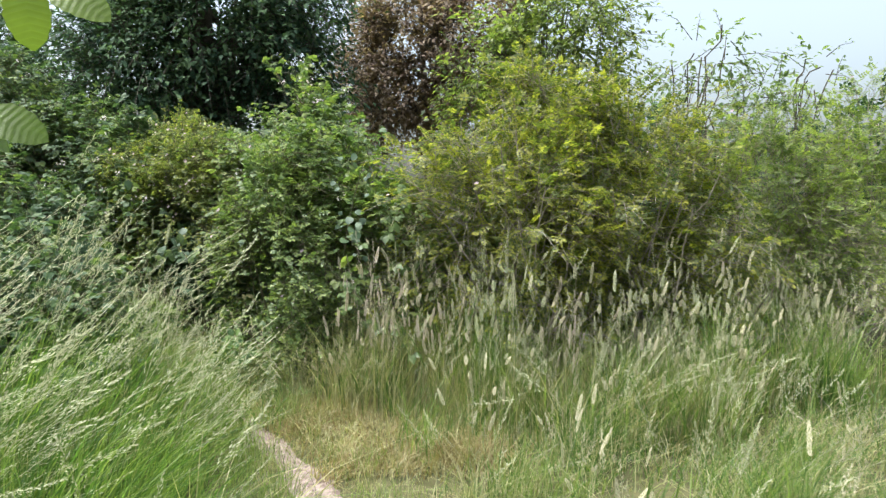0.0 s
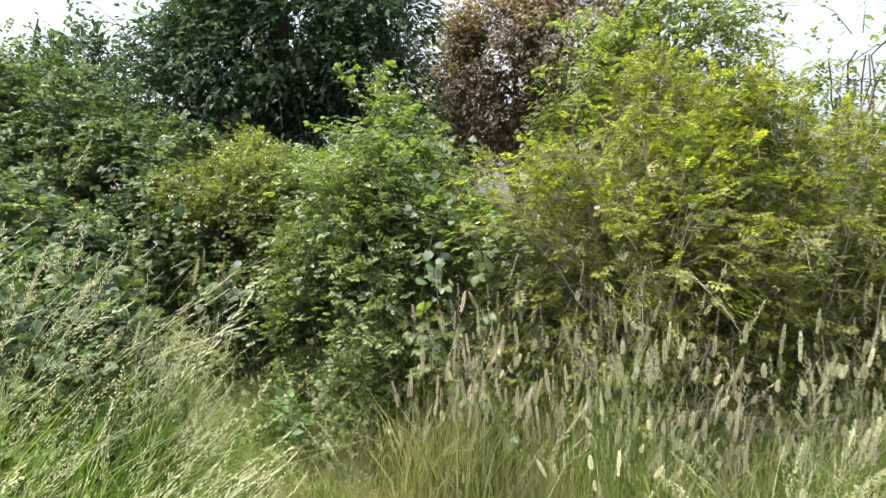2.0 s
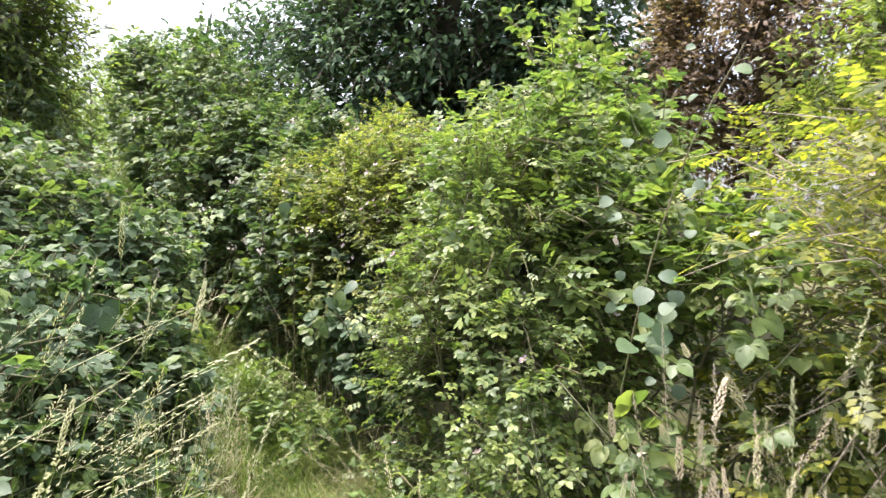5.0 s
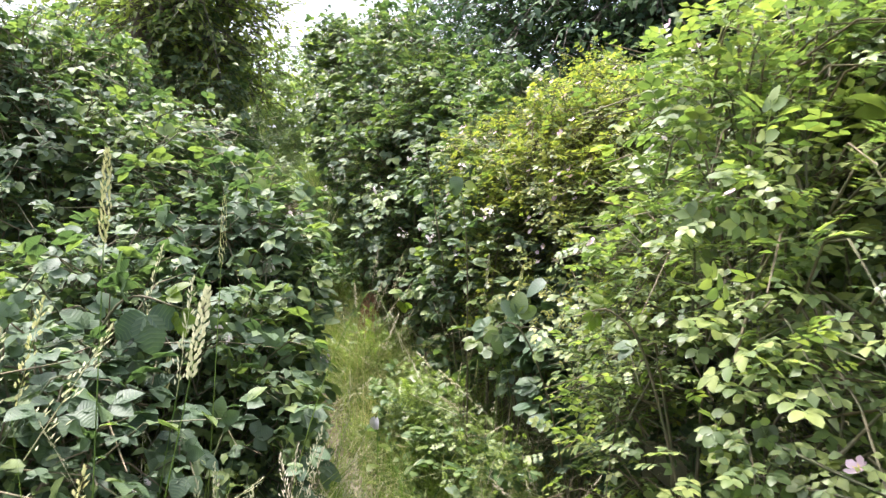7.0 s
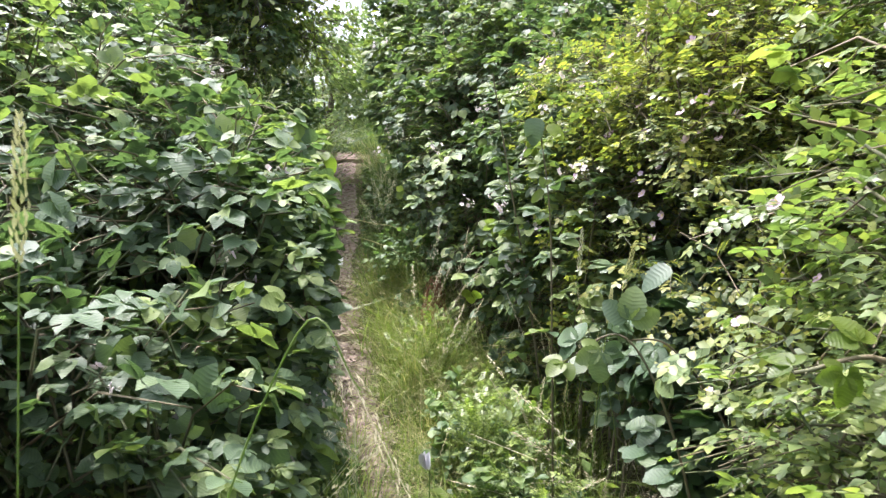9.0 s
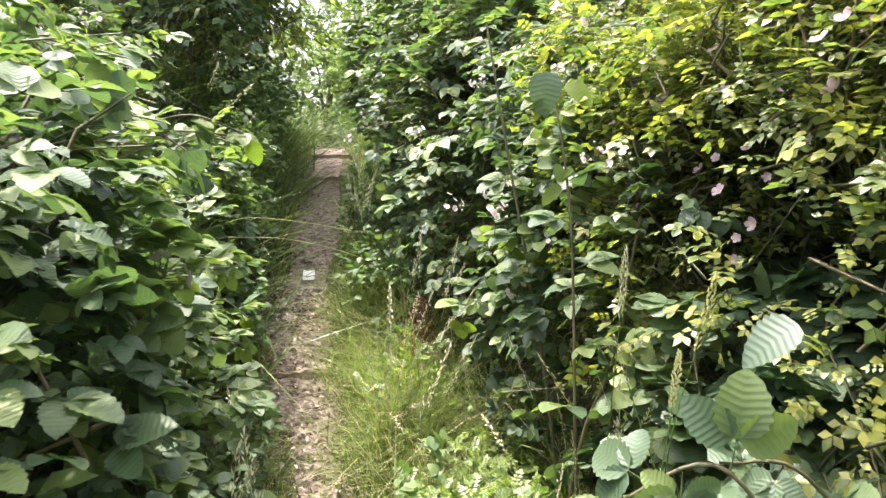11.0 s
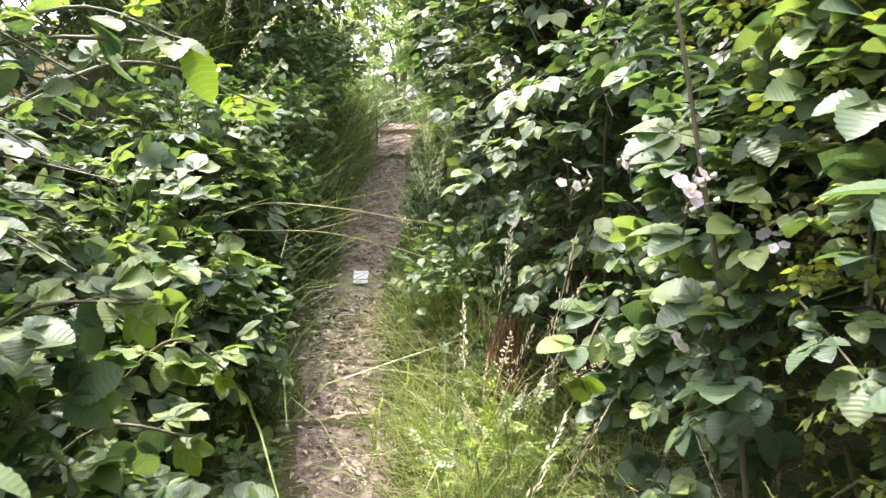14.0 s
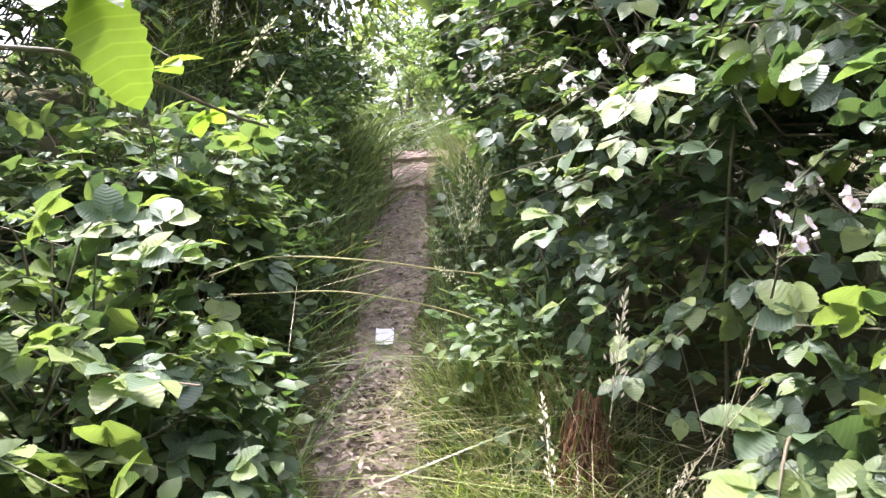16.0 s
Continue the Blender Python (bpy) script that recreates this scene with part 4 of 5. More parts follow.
sward("bank_grass", "green grass and weeds along the upper path", 108, (-9.0, 7.8, -5.2, 11.4), lambda x, y, q: (q > 0.25) & (q < 0.7), 3500, (0.15, 0.45), 0.006,
      (-0.3, -0.3), 0.5, 0.9, M_BANK, 60, PLUMES, M_SILVER, (0.5, 0.8), 0.06, 0.9)
sward("tall_grass", "long green grass blades growing up through the brambles", 129, (-3.3, 4.5, -1.9, 5.9), lambda x, y, q: (q < -0.58) & (q > -1.3), 420, (0.6, 1.15), 0.011,
      (0.1, -0.1), 0.5, 0.6, M_LUSH, 0, (), None, straw=0.1)
sward("grass", "rough grass over the meadow and the crest", 109, (-16, -2.5, 9, 20), lambda x, y, q: (np.abs(q) > 0.25), 6000, (0.15, 0.5), 0.008,
      (0.2, 0.0), 0.5, 0.8, M_GRASS, 0, (), None, straw=0.3)


# ---- litter on the path ----
def path_litter():
    rng = np.random.default_rng(9)
    s = Soup()
    k = 4500
    i = rng.integers(60, len(PL) - 6, k) if len(PL) > 80 else rng.integers(0, len(PL) - 1, k)
    base = PL[i] + (PL[np.minimum(i + 1, len(PL) - 1)] - PL[i]) * rng.random((k, 1))
    p = base + rng.normal(size=(k, 2)) * 0.11
    bare = np.hypot(p[:, 0] + 5.775, p[:, 1] - 8.245) < 0.12
    p[bare] += 0.2
    pos = np.column_stack([p, land(p[:, 0], p[:, 1]) + 0.030])
    a = rng.normal(size=(k, 3)) * (1, 1, 0.15)
    s.put(leaflet(0.035, 0.016, 2, 0.5, 0.3), frames_of(a, np.array((0, 0, 1.0)) + rng.normal(size=(k, 3)) * 0.5), rng.uniform(0.3, 1.1, k), pos)
    a2 = rng.normal(size=(90, 3)) * (1, 1, 0.05)
    s.put(stick((0, 0, 0), (0, 0.12, 0.004), 0.002), frames_of(a2, np.tile((0, 0, 1.0), (90, 1))), rng.uniform(0.3, 1.2, 90), pos[:90] + (0, 0, 0.004))
    tagged(new("leaf_litter", s.mesh("leaf_litter", M_LITTER)), "dry leaf scraps and twigs strewn over the path", "litter", kind="stuff")


path_litter()


# ---- flowers ----
def petals(n, length, width, cup=0.3, mat=0):
    """A ring of petals round the Z axis with a boss of stamens."""
    ps = []
    for k in range(n):
        v, f, u, m = leaflet(length, width, 5, 0.12, -cup, turn=k * 2 * math.pi / n, belly=0.9, tip=0.42)
        ps.append((v, f, u, np.full(len(f), mat)))
    for k in range(4):
        v, f, u, m = leaflet(length * 0.42, length * 0.2, 2, 0.5, -0.7, turn=k * 1.57 + 0.4)
        ps.append((v + (0, 0, length * 0.06), f, u, np.full(len(f), 1)))
    return join(*ps)


def rotated(tpl, axis, at, scale=1.0, mat=None):
    """A copy of a template whose Z points along axis."""
    z = unit(np.array(axis, float))
    x = unit(np.cross(z, (0.21, 0.9, 0.37)))
    v = tpl[0] * scale
    w = v[:, :1] * x + v[:, 1:2] * np.cross(z, x) + v[:, 2:] * z + np.array(at)
    return w, tpl[1], tpl[2], tpl[3] if mat is None else np.full(len(tpl[1]), mat)


def ball(r, mat=2):
    v = np.array([(0, 0, 1.2), (1, 0, 0), (0, 1, 0), (-1, 0, 0), (0, -1, 0), (0, 0, -1)], float) * r
    f = np.array([(0, 1, 2), (0, 2, 3), (0, 3, 4), (0, 4, 1), (5, 2, 1), (5, 3, 2), (5, 4, 3), (5, 1, 4)])
    return v, f, np.zeros((6, 2)), np.full(8, mat)


def bramble_cluster(seed):
    """A truss of open flowers and buds on a branching stalk, rising along Y."""
    rng = np.random.default_rng(seed)
    ps = [stick((0, -0.04, 0), (0, 0.05, 0.005), 0.0022, 3)]
    for k in range(10):
        a = rng.random() * 6.28
        t = rng.random()
        q = np.array((0.035 * math.cos(a), 0.02 + 0.06 * t, 0.03 * math.sin(a) + 0.01))
        ps.append(stick((0, 0.03 * t, 0), q, 0.0011, 3))
        if k < 5:
            ps.append(rotated(petals(5, 0.012, 0.0105), q * (1, 0.3, 1) + (0, 0.02, 0.03), q))
        else:
            ps.append(rotated(ball(0.0055), (0, 1, 0.3), q))
    return join(*ps)


CLUSTERS = []
for k_ in range(4):
    sp_ = Soup()
    sp_.raw(*bramble_cluster(200 + k_))
    CLUSTERS.append(sp_.mesh("flower_truss", [M_PETAL, M_STAMEN, M_BUD, M_CANE]))
ROSES = []
for k_ in range(2):
    sp_ = Soup()
    sp_.raw(*join(petals(5, 0.022, 0.0172, 0.25 + 0.35 * k_), stick((0, 0, 0), (0, 0, -0.03), 0.0015, 2)))
    ROSES.append(sp_.mesh("rose_flower", [M_ROSEPETAL, M_STAMEN, M_CANE]))


def hang_flower(base, mesh, at, facing, scale=1.0, name="flower", along_y=False, label=""):
    """One flower or truss as a part of its bush."""
    z = Vector(facing).normalized()
    q = z.to_track_quat("Y" if along_y else "Z", "X")
    ob = new(name, mesh)
    ob.parent = base
    ob.matrix_local = Matrix.Translation(Vector(at) - base.location) @ q.to_matrix().to_4x4() @ Matrix.Scale(scale, 4)
    return tagged(ob, label)


def strew_flowers(b, n, seed, meshes, name, along_y, label, low=0.8, reach=3.2, scale=1.0):
    base, off, pos, ax, nor = b
    rng = np.random.default_rng(seed)
    q = np.abs(off_path(pos[:, 0], pos[:, 1]))
    up = pos[:, 2] - land(pos[:, 0], pos[:, 1])
    good = np.where((up > low) & (q < reach))[0]
    side = good[np.argsort(q[good])][:max(8, len(good) // 7)]
    top = good[np.argsort(-up[good])][:max(8, len(good) // 12)]
    e = 0.02
    gx = np.abs(off_path(pos[:, 0] + e, pos[:, 1])) - q
    gy = np.abs(off_path(pos[:, 0], pos[:, 1] + e)) - q
    to_path = -unit(np.stack([gx, gy, np.zeros(len(q))], 1))
    pick = np.concatenate([rng.choice(side, min(len(side), n * 2 // 3), replace=False), rng.choice(top, min(len(top), n - n * 2 // 3), replace=False)])
    for j in pick:
        f = np.array((0, 0, 0.8)) + to_path[j] * 0.7 + rng.normal(size=3) * 0.25
        hang_flower(base, meshes[int(rng.integers(len(meshes)))], pos[j] + to_path[j] * 0.03 + (0, 0, 0.04), f, scale * rng.uniform(0.65, 0.9), name, along_y, label)


TRUSS = "truss of pale pink bramble flowers and buds"
strew_flowers(ra, 34, 1, CLUSTERS, "flower_truss", True, TRUSS)
strew_flowers(rb, 40, 2, CLUSTERS, "flower_truss", True, TRUSS)
strew_flowers(mid, 40, 3, CLUSTERS, "flower_truss", True, TRUSS)
strew_flowers(la, 36, 4, CLUSTERS, "flower_truss", True, TRUSS)
strew_flowers(rose_b, 90, 5, ROSES, "flower", False, "pale pink five-petalled rose")
strew_flowers(yellow_shrub, 22, 7, ROSES, "flower", False, "pale five-petalled rose", 0.8, 9.0)
strew_flowers(green_shrub, 26, 8, ROSES, "flower", False, "pale five-petalled rose", 0.8, 12.0)
strew_flowers(rose_a, 14, 6, ROSES, "flower", False, "pale pink five-petalled rose", 0.3)
for k_, at_ in enumerate([(-2.71, 7.28, 1.57), (-2.59, 7.29, 1.66), (-2.64, 7.28, 1.69), (-2.52, 7.31, 1.65), (-2.75, 7.25, 1.69), (-2.69, 7.29, 1.41), (-2.72, 7.28, 1.38), (-2.72, 7.28, 1.33), (-2.76, 7.27, 1.48), (-2.67, 7.3, 1.51), (-2.6, 7.3, 1.58), (-2.98, 7.18, 1.53), (-2.77, 7.27, 1.55)]):
    hang_flower(rose_b[0], ROSES[k_ % 2], at_, (0.35 * math.sin(k_ * 2.1), -0.8, 0.3 + 0.4 * math.cos(k_ * 1.7)), 0.52 + 0.12 * (k_ % 3), "flower", False, "pale pink five-petalled rose")
for at_ in [(-3.40, 7.27, 1.38), (-3.85, 7.55, 1.38), (-4.05, 8.0, 1.45), (-5.25, 8.22, 1.86), (-5.15, 8.2, 1.80), (-4.69, 8.11, 1.72), (-4.62, 8.12, 1.66), (-3.92, 8.4, 2.46), (-2.58, 7.24, 1.70)]:
    hang_flower(ra[0] if at_[0] > -3.9 else rb[0], CLUSTERS[int(abs(at_[0]) * 100) % 4], at_, (0.3, -0.35, 0.9), 1.0, "flower_truss", True, TRUSS)


# ---- single shoots and stalks beside the path ----
FINE_MESH = []
for tp_ in BRAMBLE_FINE:
    for mt_ in (M_BRAMBLE, M_YOUNG):
        sp_ = Soup()
        sp_.raw(*tp_)
        FINE_MESH.append(sp_.mesh("leaf", mt_))


def curve_pts(ctrl, n=14):
    return smooth_line(np.array(ctrl, float), max(2, n // (len(ctrl) - 1)))


def put_leaf(base, mesh, at, axis, normal, size, name="leaf", label=""):
    ob = new(name, mesh)
    ob.parent = base
    r3 = frames_of(np.array([axis], float), np.array([normal], float))[0]
    ob.matrix_local = Matrix.Translation(Vector(at) - base.location) @ Matrix(r3.tolist()).to_4x4() @ Matrix.Scale(size, 4)
    return tagged(ob, label)


def bramble_shoot(label, ctrl, seed, count=7, size=1.35, young=2, r=0.005):
    """A young cane with leaves set alternately along it, the last ones pale."""
    rng = np.random.default_rng(seed)
    base = thing("bramble_shoot", ctrl[0][0], ctrl[0][1], label, "bramble shoot", "bramble canes by the path")
    cv = curve_pts(ctrl, 24)
    s = Soup()
    tubes(s, (cv - np.array(base.location))[None], np.linspace(r, r * 0.45, len(cv))[None], 6)
    # prickles
    for p in cv[1:-1]:
        d = unit(rng.normal(size=3))
        s.raw(*stick(p - np.array(base.location), p - np.array(base.location) + d * 0.008, 0.0012))
    part("cane", s.mesh("cane", M_CANE), base)
    for k in range(count):
        i = int(len(cv) * (0.35 + 0.64 * (k + 0.5) / count))
        tan = unit(cv[min(i + 1, len(cv) - 1)] - cv[i - 1])
        side = unit(np.cross(tan, rng.normal(size=3) * 0.5 + (0.4, -0.6, 0.2)))
        ax = side * (1 if k % 2 else -1) + tan * 0.5 + np.array((0, 0, -0.15))
        is_young = k >= count - young
        put_leaf(base, FINE_MESH[2 * (k % 3) + (1 if is_young else 0)], cv[i], ax, np.array((0.1, -0.35, 0.9)) + rng.normal(size=3) * 0.25, size * (0.7 if is_young else 1) * rng.uniform(0.85, 1.15))
    return base


tall_cane = bramble_shoot("tall young bramble cane with a pale leafy tip", [(-3.0, 7.18, 0.15), (-3.0, 7.12, 0.9), (-3.02, 7.1, 1.4), (-3.06, 7.07, 1.72)], 1, 9, 1.3, 3)
bramble_shoot("thick bramble cane with broad ribbed leaves", [(-3.45, 7.75, 0.2), (-3.5, 7.62, 1.0), (-3.55, 7.52, 1.5), (-3.62, 7.45, 2.0)], 2, 9, 1.5, 2, 0.007)
bramble_shoot("arching bramble cane with a yellow-green tip", [(-4.2, 6.1, 0.3), (-4.15, 6.35, 1.2), (-4.22, 6.75, 1.60), (-4.42, 7.16, 1.58)], 3, 9, 1.0, 4)
low_cane = bramble_shoot("bramble cane with large leaves reaching to the path", [(-2.2, 7.3, 0.3), (-2.3, 7.02, 0.8), (-2.42, 6.88, 1.05), (-2.5, 6.76, 1.08)], 4, 4, 1.1, 0)
bramble_shoot("bramble cane with one large translucent hanging leaf", [(-4.4, 6.0, 0.3), (-4.3, 6.3, 1.4), (-4.12, 6.65, 1.66), (-3.97, 6.83, 1.62)], 5, 6, 1.25, 2)
bramble_shoot("low bramble cane over the verge", [(-2.3, 7.0, 0.2), (-2.35, 6.8, 0.8), (-2.45, 6.68, 1.1), (-2.6, 6.62, 1.02)], 6, 7, 1.3, 1)
bramble_shoot("bramble cane leaning out with grey-green leaves", [(-2.95, 5.0, 0.2), (-2.75, 5.05, 0.9), (-2.6, 5.1, 1.25), (-2.45, 5.2, 1.25)], 7, 8, 1.3, 2)
bramble_shoot("dark bramble cane high in the hedge", [(-4.4, 8.4, 0.6), (-4.3, 8.2, 1.4), (-4.2, 8.1, 1.8), (-4.1, 8.02, 1.72)], 8, 7, 1.5, 2)
bramble_shoot("bramble cane over the lower verge with broad leaves", [(-4.1, 8.2, 0.4), (-4.0, 7.95, 0.9), (-3.95, 7.8, 1.1), (-3.9, 7.65, 1.0)], 9, 7, 1.35, 1)

bramble_shoot("bramble cane with pale upturned leaves by the path", [(-4.3, 6.2, 0.2), (-4.18, 6.4, 0.9), (-4.05, 6.58, 1.2), (-3.9, 6.75, 1.24)], 10, 8, 1.05, 1)
bramble_shoot("low bramble cane with grey-green leaves by the path", [(-4.35, 6.4, 0.2), (-4.2, 6.5, 0.7), (-4.08, 6.68, 1.0), (-3.98, 6.84, 1.0)], 11, 8, 1.05, 1)
bramble_shoot("bramble cane bowed over the weeds", [(-4.5, 6.5, 0.2), (-4.4, 6.7, 0.8), (-4.32, 6.88, 1.08), (-4.25, 7.0, 1.02)], 12, 8, 1.1, 1)

# a hanging yellow leaf with toothed edge
hl = thing("hanging_leaf_spray", -4.02, 6.74, "bright yellow-green serrated leaf lit through by the sun", "leaf spray", z=1.63)
s_ = Soup()
tubes(s_, (curve_pts([(-4.3, 6.45, 1.55), (-4.12, 6.64, 1.62), (-3.965, 6.825, 1.612)], 10) - np.array(hl.location))[None], np.full((1, 11), 0.0035), 5)
part("cane", s_.mesh("cane", M_CANE), hl)
s_ = Soup()
s_.raw(*leaflet(0.085, 0.05, 15, 0.25, 0.25, 0.07))
one_leaf = s_.mesh("leaf", M_YOUNG)
put_leaf(hl, one_leaf, (-3.965, 6.825, 1.612), (0.25, 0.25, -0.9), (0.75, -0.5, 0.4), 1.0)
put_leaf(hl, one_leaf, (-4.02, 6.74, 1.63), (-0.3, -0.2, 0.25), (0.2, -0.2, 0.9), 0.8)

# single large leaves at the tips of two canes
s_ = Soup()
s_.raw(*leaflet(0.105, 0.078, 17, 0.22, 0.22, 0.06, belly=0.42, tip=0.8))
dark_leaf = s_.mesh("leaf", M_BIGLEAF)
put_leaf(tall_cane, dark_leaf, (-3.07, 7.06, 1.735), (0.05, -0.15, -0.95), (0.45, -0.8, 0.3), 0.95)
for at_, ax_, sz_ in [((-3.08, 7.08, 1.72), (-0.9, -0.1, -0.25), 0.75), ((-3.03, 7.08, 1.71), (0.75, 0.15, -0.55), 0.9), ((-3.08, 7.08, 1.67), (-0.7, -0.2, -0.6), 0.6), ((-3.04, 7.09, 1.48), (-0.8, -0.2, -0.5), 0.8),
                      ((-3.04, 7.09, 1.5), (0.5, -0.3, 0.3), 0.5), ((-3.04, 7.09, 1.49), (-0.2, -0.1, 0.7), 0.55)]:
    put_leaf(tall_cane, one_leaf, at_, ax_, (0.4, -0.7, 0.5), sz_)
put_leaf(low_cane, dark_leaf, (-2.46, 6.92, 1.27), (-0.6, -0.5, -0.55), (-0.1, -0.75, 0.55), 1.0, label="large pale ribbed leaf")
put_leaf(low_cane, dark_leaf, (-2.5, 6.85, 1.12), (-0.8, 0.1, -0.1), (0.1, -0.6, 0.8), 0.8)
bramble_shoot("yellow-green young bramble tip in the sun", [(-1.45, 6.2, 0.3), (-1.6, 6.0, 1.1), (-1.68, 5.92, 1.28), (-1.76, 5.85, 1.27)], 13, 6, 0.8, 5)

# broad-leaved climber on the thicket
climb = thing("broad_leaved_climber", -0.75, 5.45, "climber with large round pale green leaves on a thin stem", "climber")
s_ = Soup()
tubes(s_, (curve_pts([(-0.7, 5.5, 0.0), (-0.78, 5.46, 0.7), (-0.72, 5.42, 1.3), (-0.6, 5.46, 1.8), (-0.45, 5.5, 2.15)], 24) - np.array(climb.location))[None], np.linspace(0.0035, 0.002, 25)[None], 6)
part("stem", s_.mesh("stem", M_CANE), climb)
s_ = Soup()
s_.raw(*leaflet(0.13, 0.125, 11, 0.12, 0.2, 0.05, belly=0.4))
round_leaf = s_.mesh("leaf", M_BIGLEAF)
rgc = np.random.default_rng(8)
for k_ in range(30):
    t_ = k_ / 30
    x_ = -0.80 + 0.42 * max(0.0, t_ - 0.35) + rgc.normal() * 0.10
    y_, z_, big_ = 5.46, 1.1 + 1.0 * t_ + rgc.normal() * 0.07, rgc.uniform(0.22, 0.42)
    if k_ % 3 == 0:
        x_, y_, z_, big_ = -0.70 + rgc.normal() * 0.075, 5.32, 1.36 + rgc.normal() * 0.05, rgc.uniform(0.4, 0.62)
    put_leaf(climb, round_leaf, (x_ + 0.06, y_ + 0.08 * rgc.random(), z_), (rgc.normal() * 0.7, -0.5, -0.6 + rgc.normal() * 0.4), (rgc.normal() * 0.3, -0.7, 0.65), big_)


def grass_stalk(label, ctrl, head, head_scale, mat, r=0.0018, stem_mat=None):
    """One long flowering stem with its head along the last stretch."""
    base = thing("grass_stalk", ctrl[0][0], ctrl[0][1], label, "grass stalk", "grass stalks by the path")
    cv = curve_pts(ctrl, 24)
    s = Soup()
    tubes(s, (cv - np.array(base.location))[None], np.linspace(r, r * 0.5, len(cv))[None], 5)
    part("stem", s.mesh("stem", stem_mat or M_GRASS), base)
    d = unit(cv[-1] - cv[-3])
    s = Soup()
    s.put(head, frames_of(d[None], np.array([(0.1, 0.1, 1.0)])), np.array([head_scale]), (cv[-1] - d * 0.03 - np.array(base.location))[None])
    part("seed_head", s.mesh("seed_head", mat), base)
    return base


grass_stalk("long pale grass stem arching over the path", [(-4.98, 8.36, 0.75), (-5.05, 8.28, 1.18), (-5.17, 8.01, 1.275), (-5.21, 7.56, 1.33), (-5.215, 7.35, 1.29)], PLUMES[1], 0.8, M_SILVER, 0.0032, M_STRAW)
grass_stalk("second grass stem bowed low over the path", [(-5.0, 8.45, 0.75), (-5.09, 8.24, 1.06), (-5.19, 7.8, 1.21), (-5.2, 7.4, 1.24)], PLUMES[1], 0.7, M_SILVER, 0.003, M_STRAW)
grass_stalk("bent dry grass stem across the path", [(-5.35, 8.35, 0.85), (-5.55, 8.2, 0.97), (-5.75, 7.95, 0.93)], PLUMES[1], 0.5, M_CREAM, 0.0028, M_STRAW)
grass_stalk("tall grass stalk with a yellow-green seed spike", [(-2.47, 5.26, 0.0), (-2.46, 5.28, 0.7), (-2.455, 5.29, 1.38)], SPIKES[2], 1.25, M_SPIKE, 0.002)
grass_stalk("tall grass stalk with a long seed spike beside the brambles", [(-2.10, 4.80, 0.0), (-2.11, 4.81, 0.8), (-2.14, 4.83, 1.45)], SPIKES[2], 1.15, M_SPIKE, 0.002)
grass_stalk("leaning grass stalk with a slim seed spike", [(-2.78, 7.0, 0.1), (-2.73, 7.03, 0.9), (-2.68, 7.05, 1.2)], SPIKES[2], 1.05, M_SPIKE, 0.002)
grass_stalk("upright grass stalk with a slim seed spike", [(-2.85, 6.98, 0.1), (-2.84, 6.99, 0.8), (-2.82, 7.0, 1.25)], SPIKES[2], 1.0, M_SILVER, 0.002)
grass_stalk("drooping oat-like grass head over the path edge", [(-2.35, 5.3, 0.0), (-2.25, 5.4, 0.9), (-2.12, 5.46, 1.3), (-2.05, 5.49, 1.25)], PLUMES[0], 0.8, M_CREAM)
rgs = np.random.default_rng(12)
for k_ in range(16):
    x_, y_ = rgs.uniform(-3.0, -1.9), rgs.uniform(4.3, 5.3)
    q_ = float(off_path(np.array([x_]), np.array([y_]))[0])
    if q_ > -0.45:
        continue
    h_ = rgs.uniform(0.9, 1.35)
    grass_stalk("slender grass stalk rising through the brambles", [(x_, y_, 0.0), (x_ + 0.03, y_ + 0.02, h_ * 0.6), (x_ + rgs.uniform(0, 0.15), y_ + 0.05, h_)], [SPIKES[2], PLUMES[0], PLUMES[1]][k_ % 3], 1.0, [M_SPIKE, M_SILVER][k_ % 2], 0.0018)
for k_ in range(22):
    x_, y_ = rgs.uniform(-3.75, -2.7), rgs.uniform(7.0, 7.55)
    if float(off_path(np.array([x_]), np.array([y_]))[0]) < 0.4:
        continue
    h_ = rgs.uniform(0.65, 1.15)
    grass_stalk("slender grass stalk rising from the verge", [(x_, y_, 0.0), (x_ + rgs.normal() * 0.03, y_ - 0.02, h_ * 0.6), (x_ + rgs.normal() * 0.1, y_ - 0.06, h_)], [SPIKES[2], PLUMES[0], PLUMES[1]][k_ % 3], 0.8, [M_SPIKE, M_CREAM][k_ % 2], 0.002, M_LUSH)
for k_ in range(26):
    x_, y_ = rgs.uniform(-0.35, 2.3), rgs.uniform(3.9, 4.7)
    if abs(float(off_path(np.array([x_]), np.array([y_]))[0])) < 0.45:
        continue
    h_ = rgs.uniform(0.7, 1.12)
    grass_stalk("pale meadow grass stalk with a cream seed head", [(x_, y_, 0.0), (x_ + 0.02, y_, h_ * 0.6), (x_ + rgs.normal() * 0.08, y_ - 0.03, h_)], SPIKES[2 * (k_ % 2)], 0.85, M_CREAM if k_ % 4 else M_PINKSEED, 0.0018)

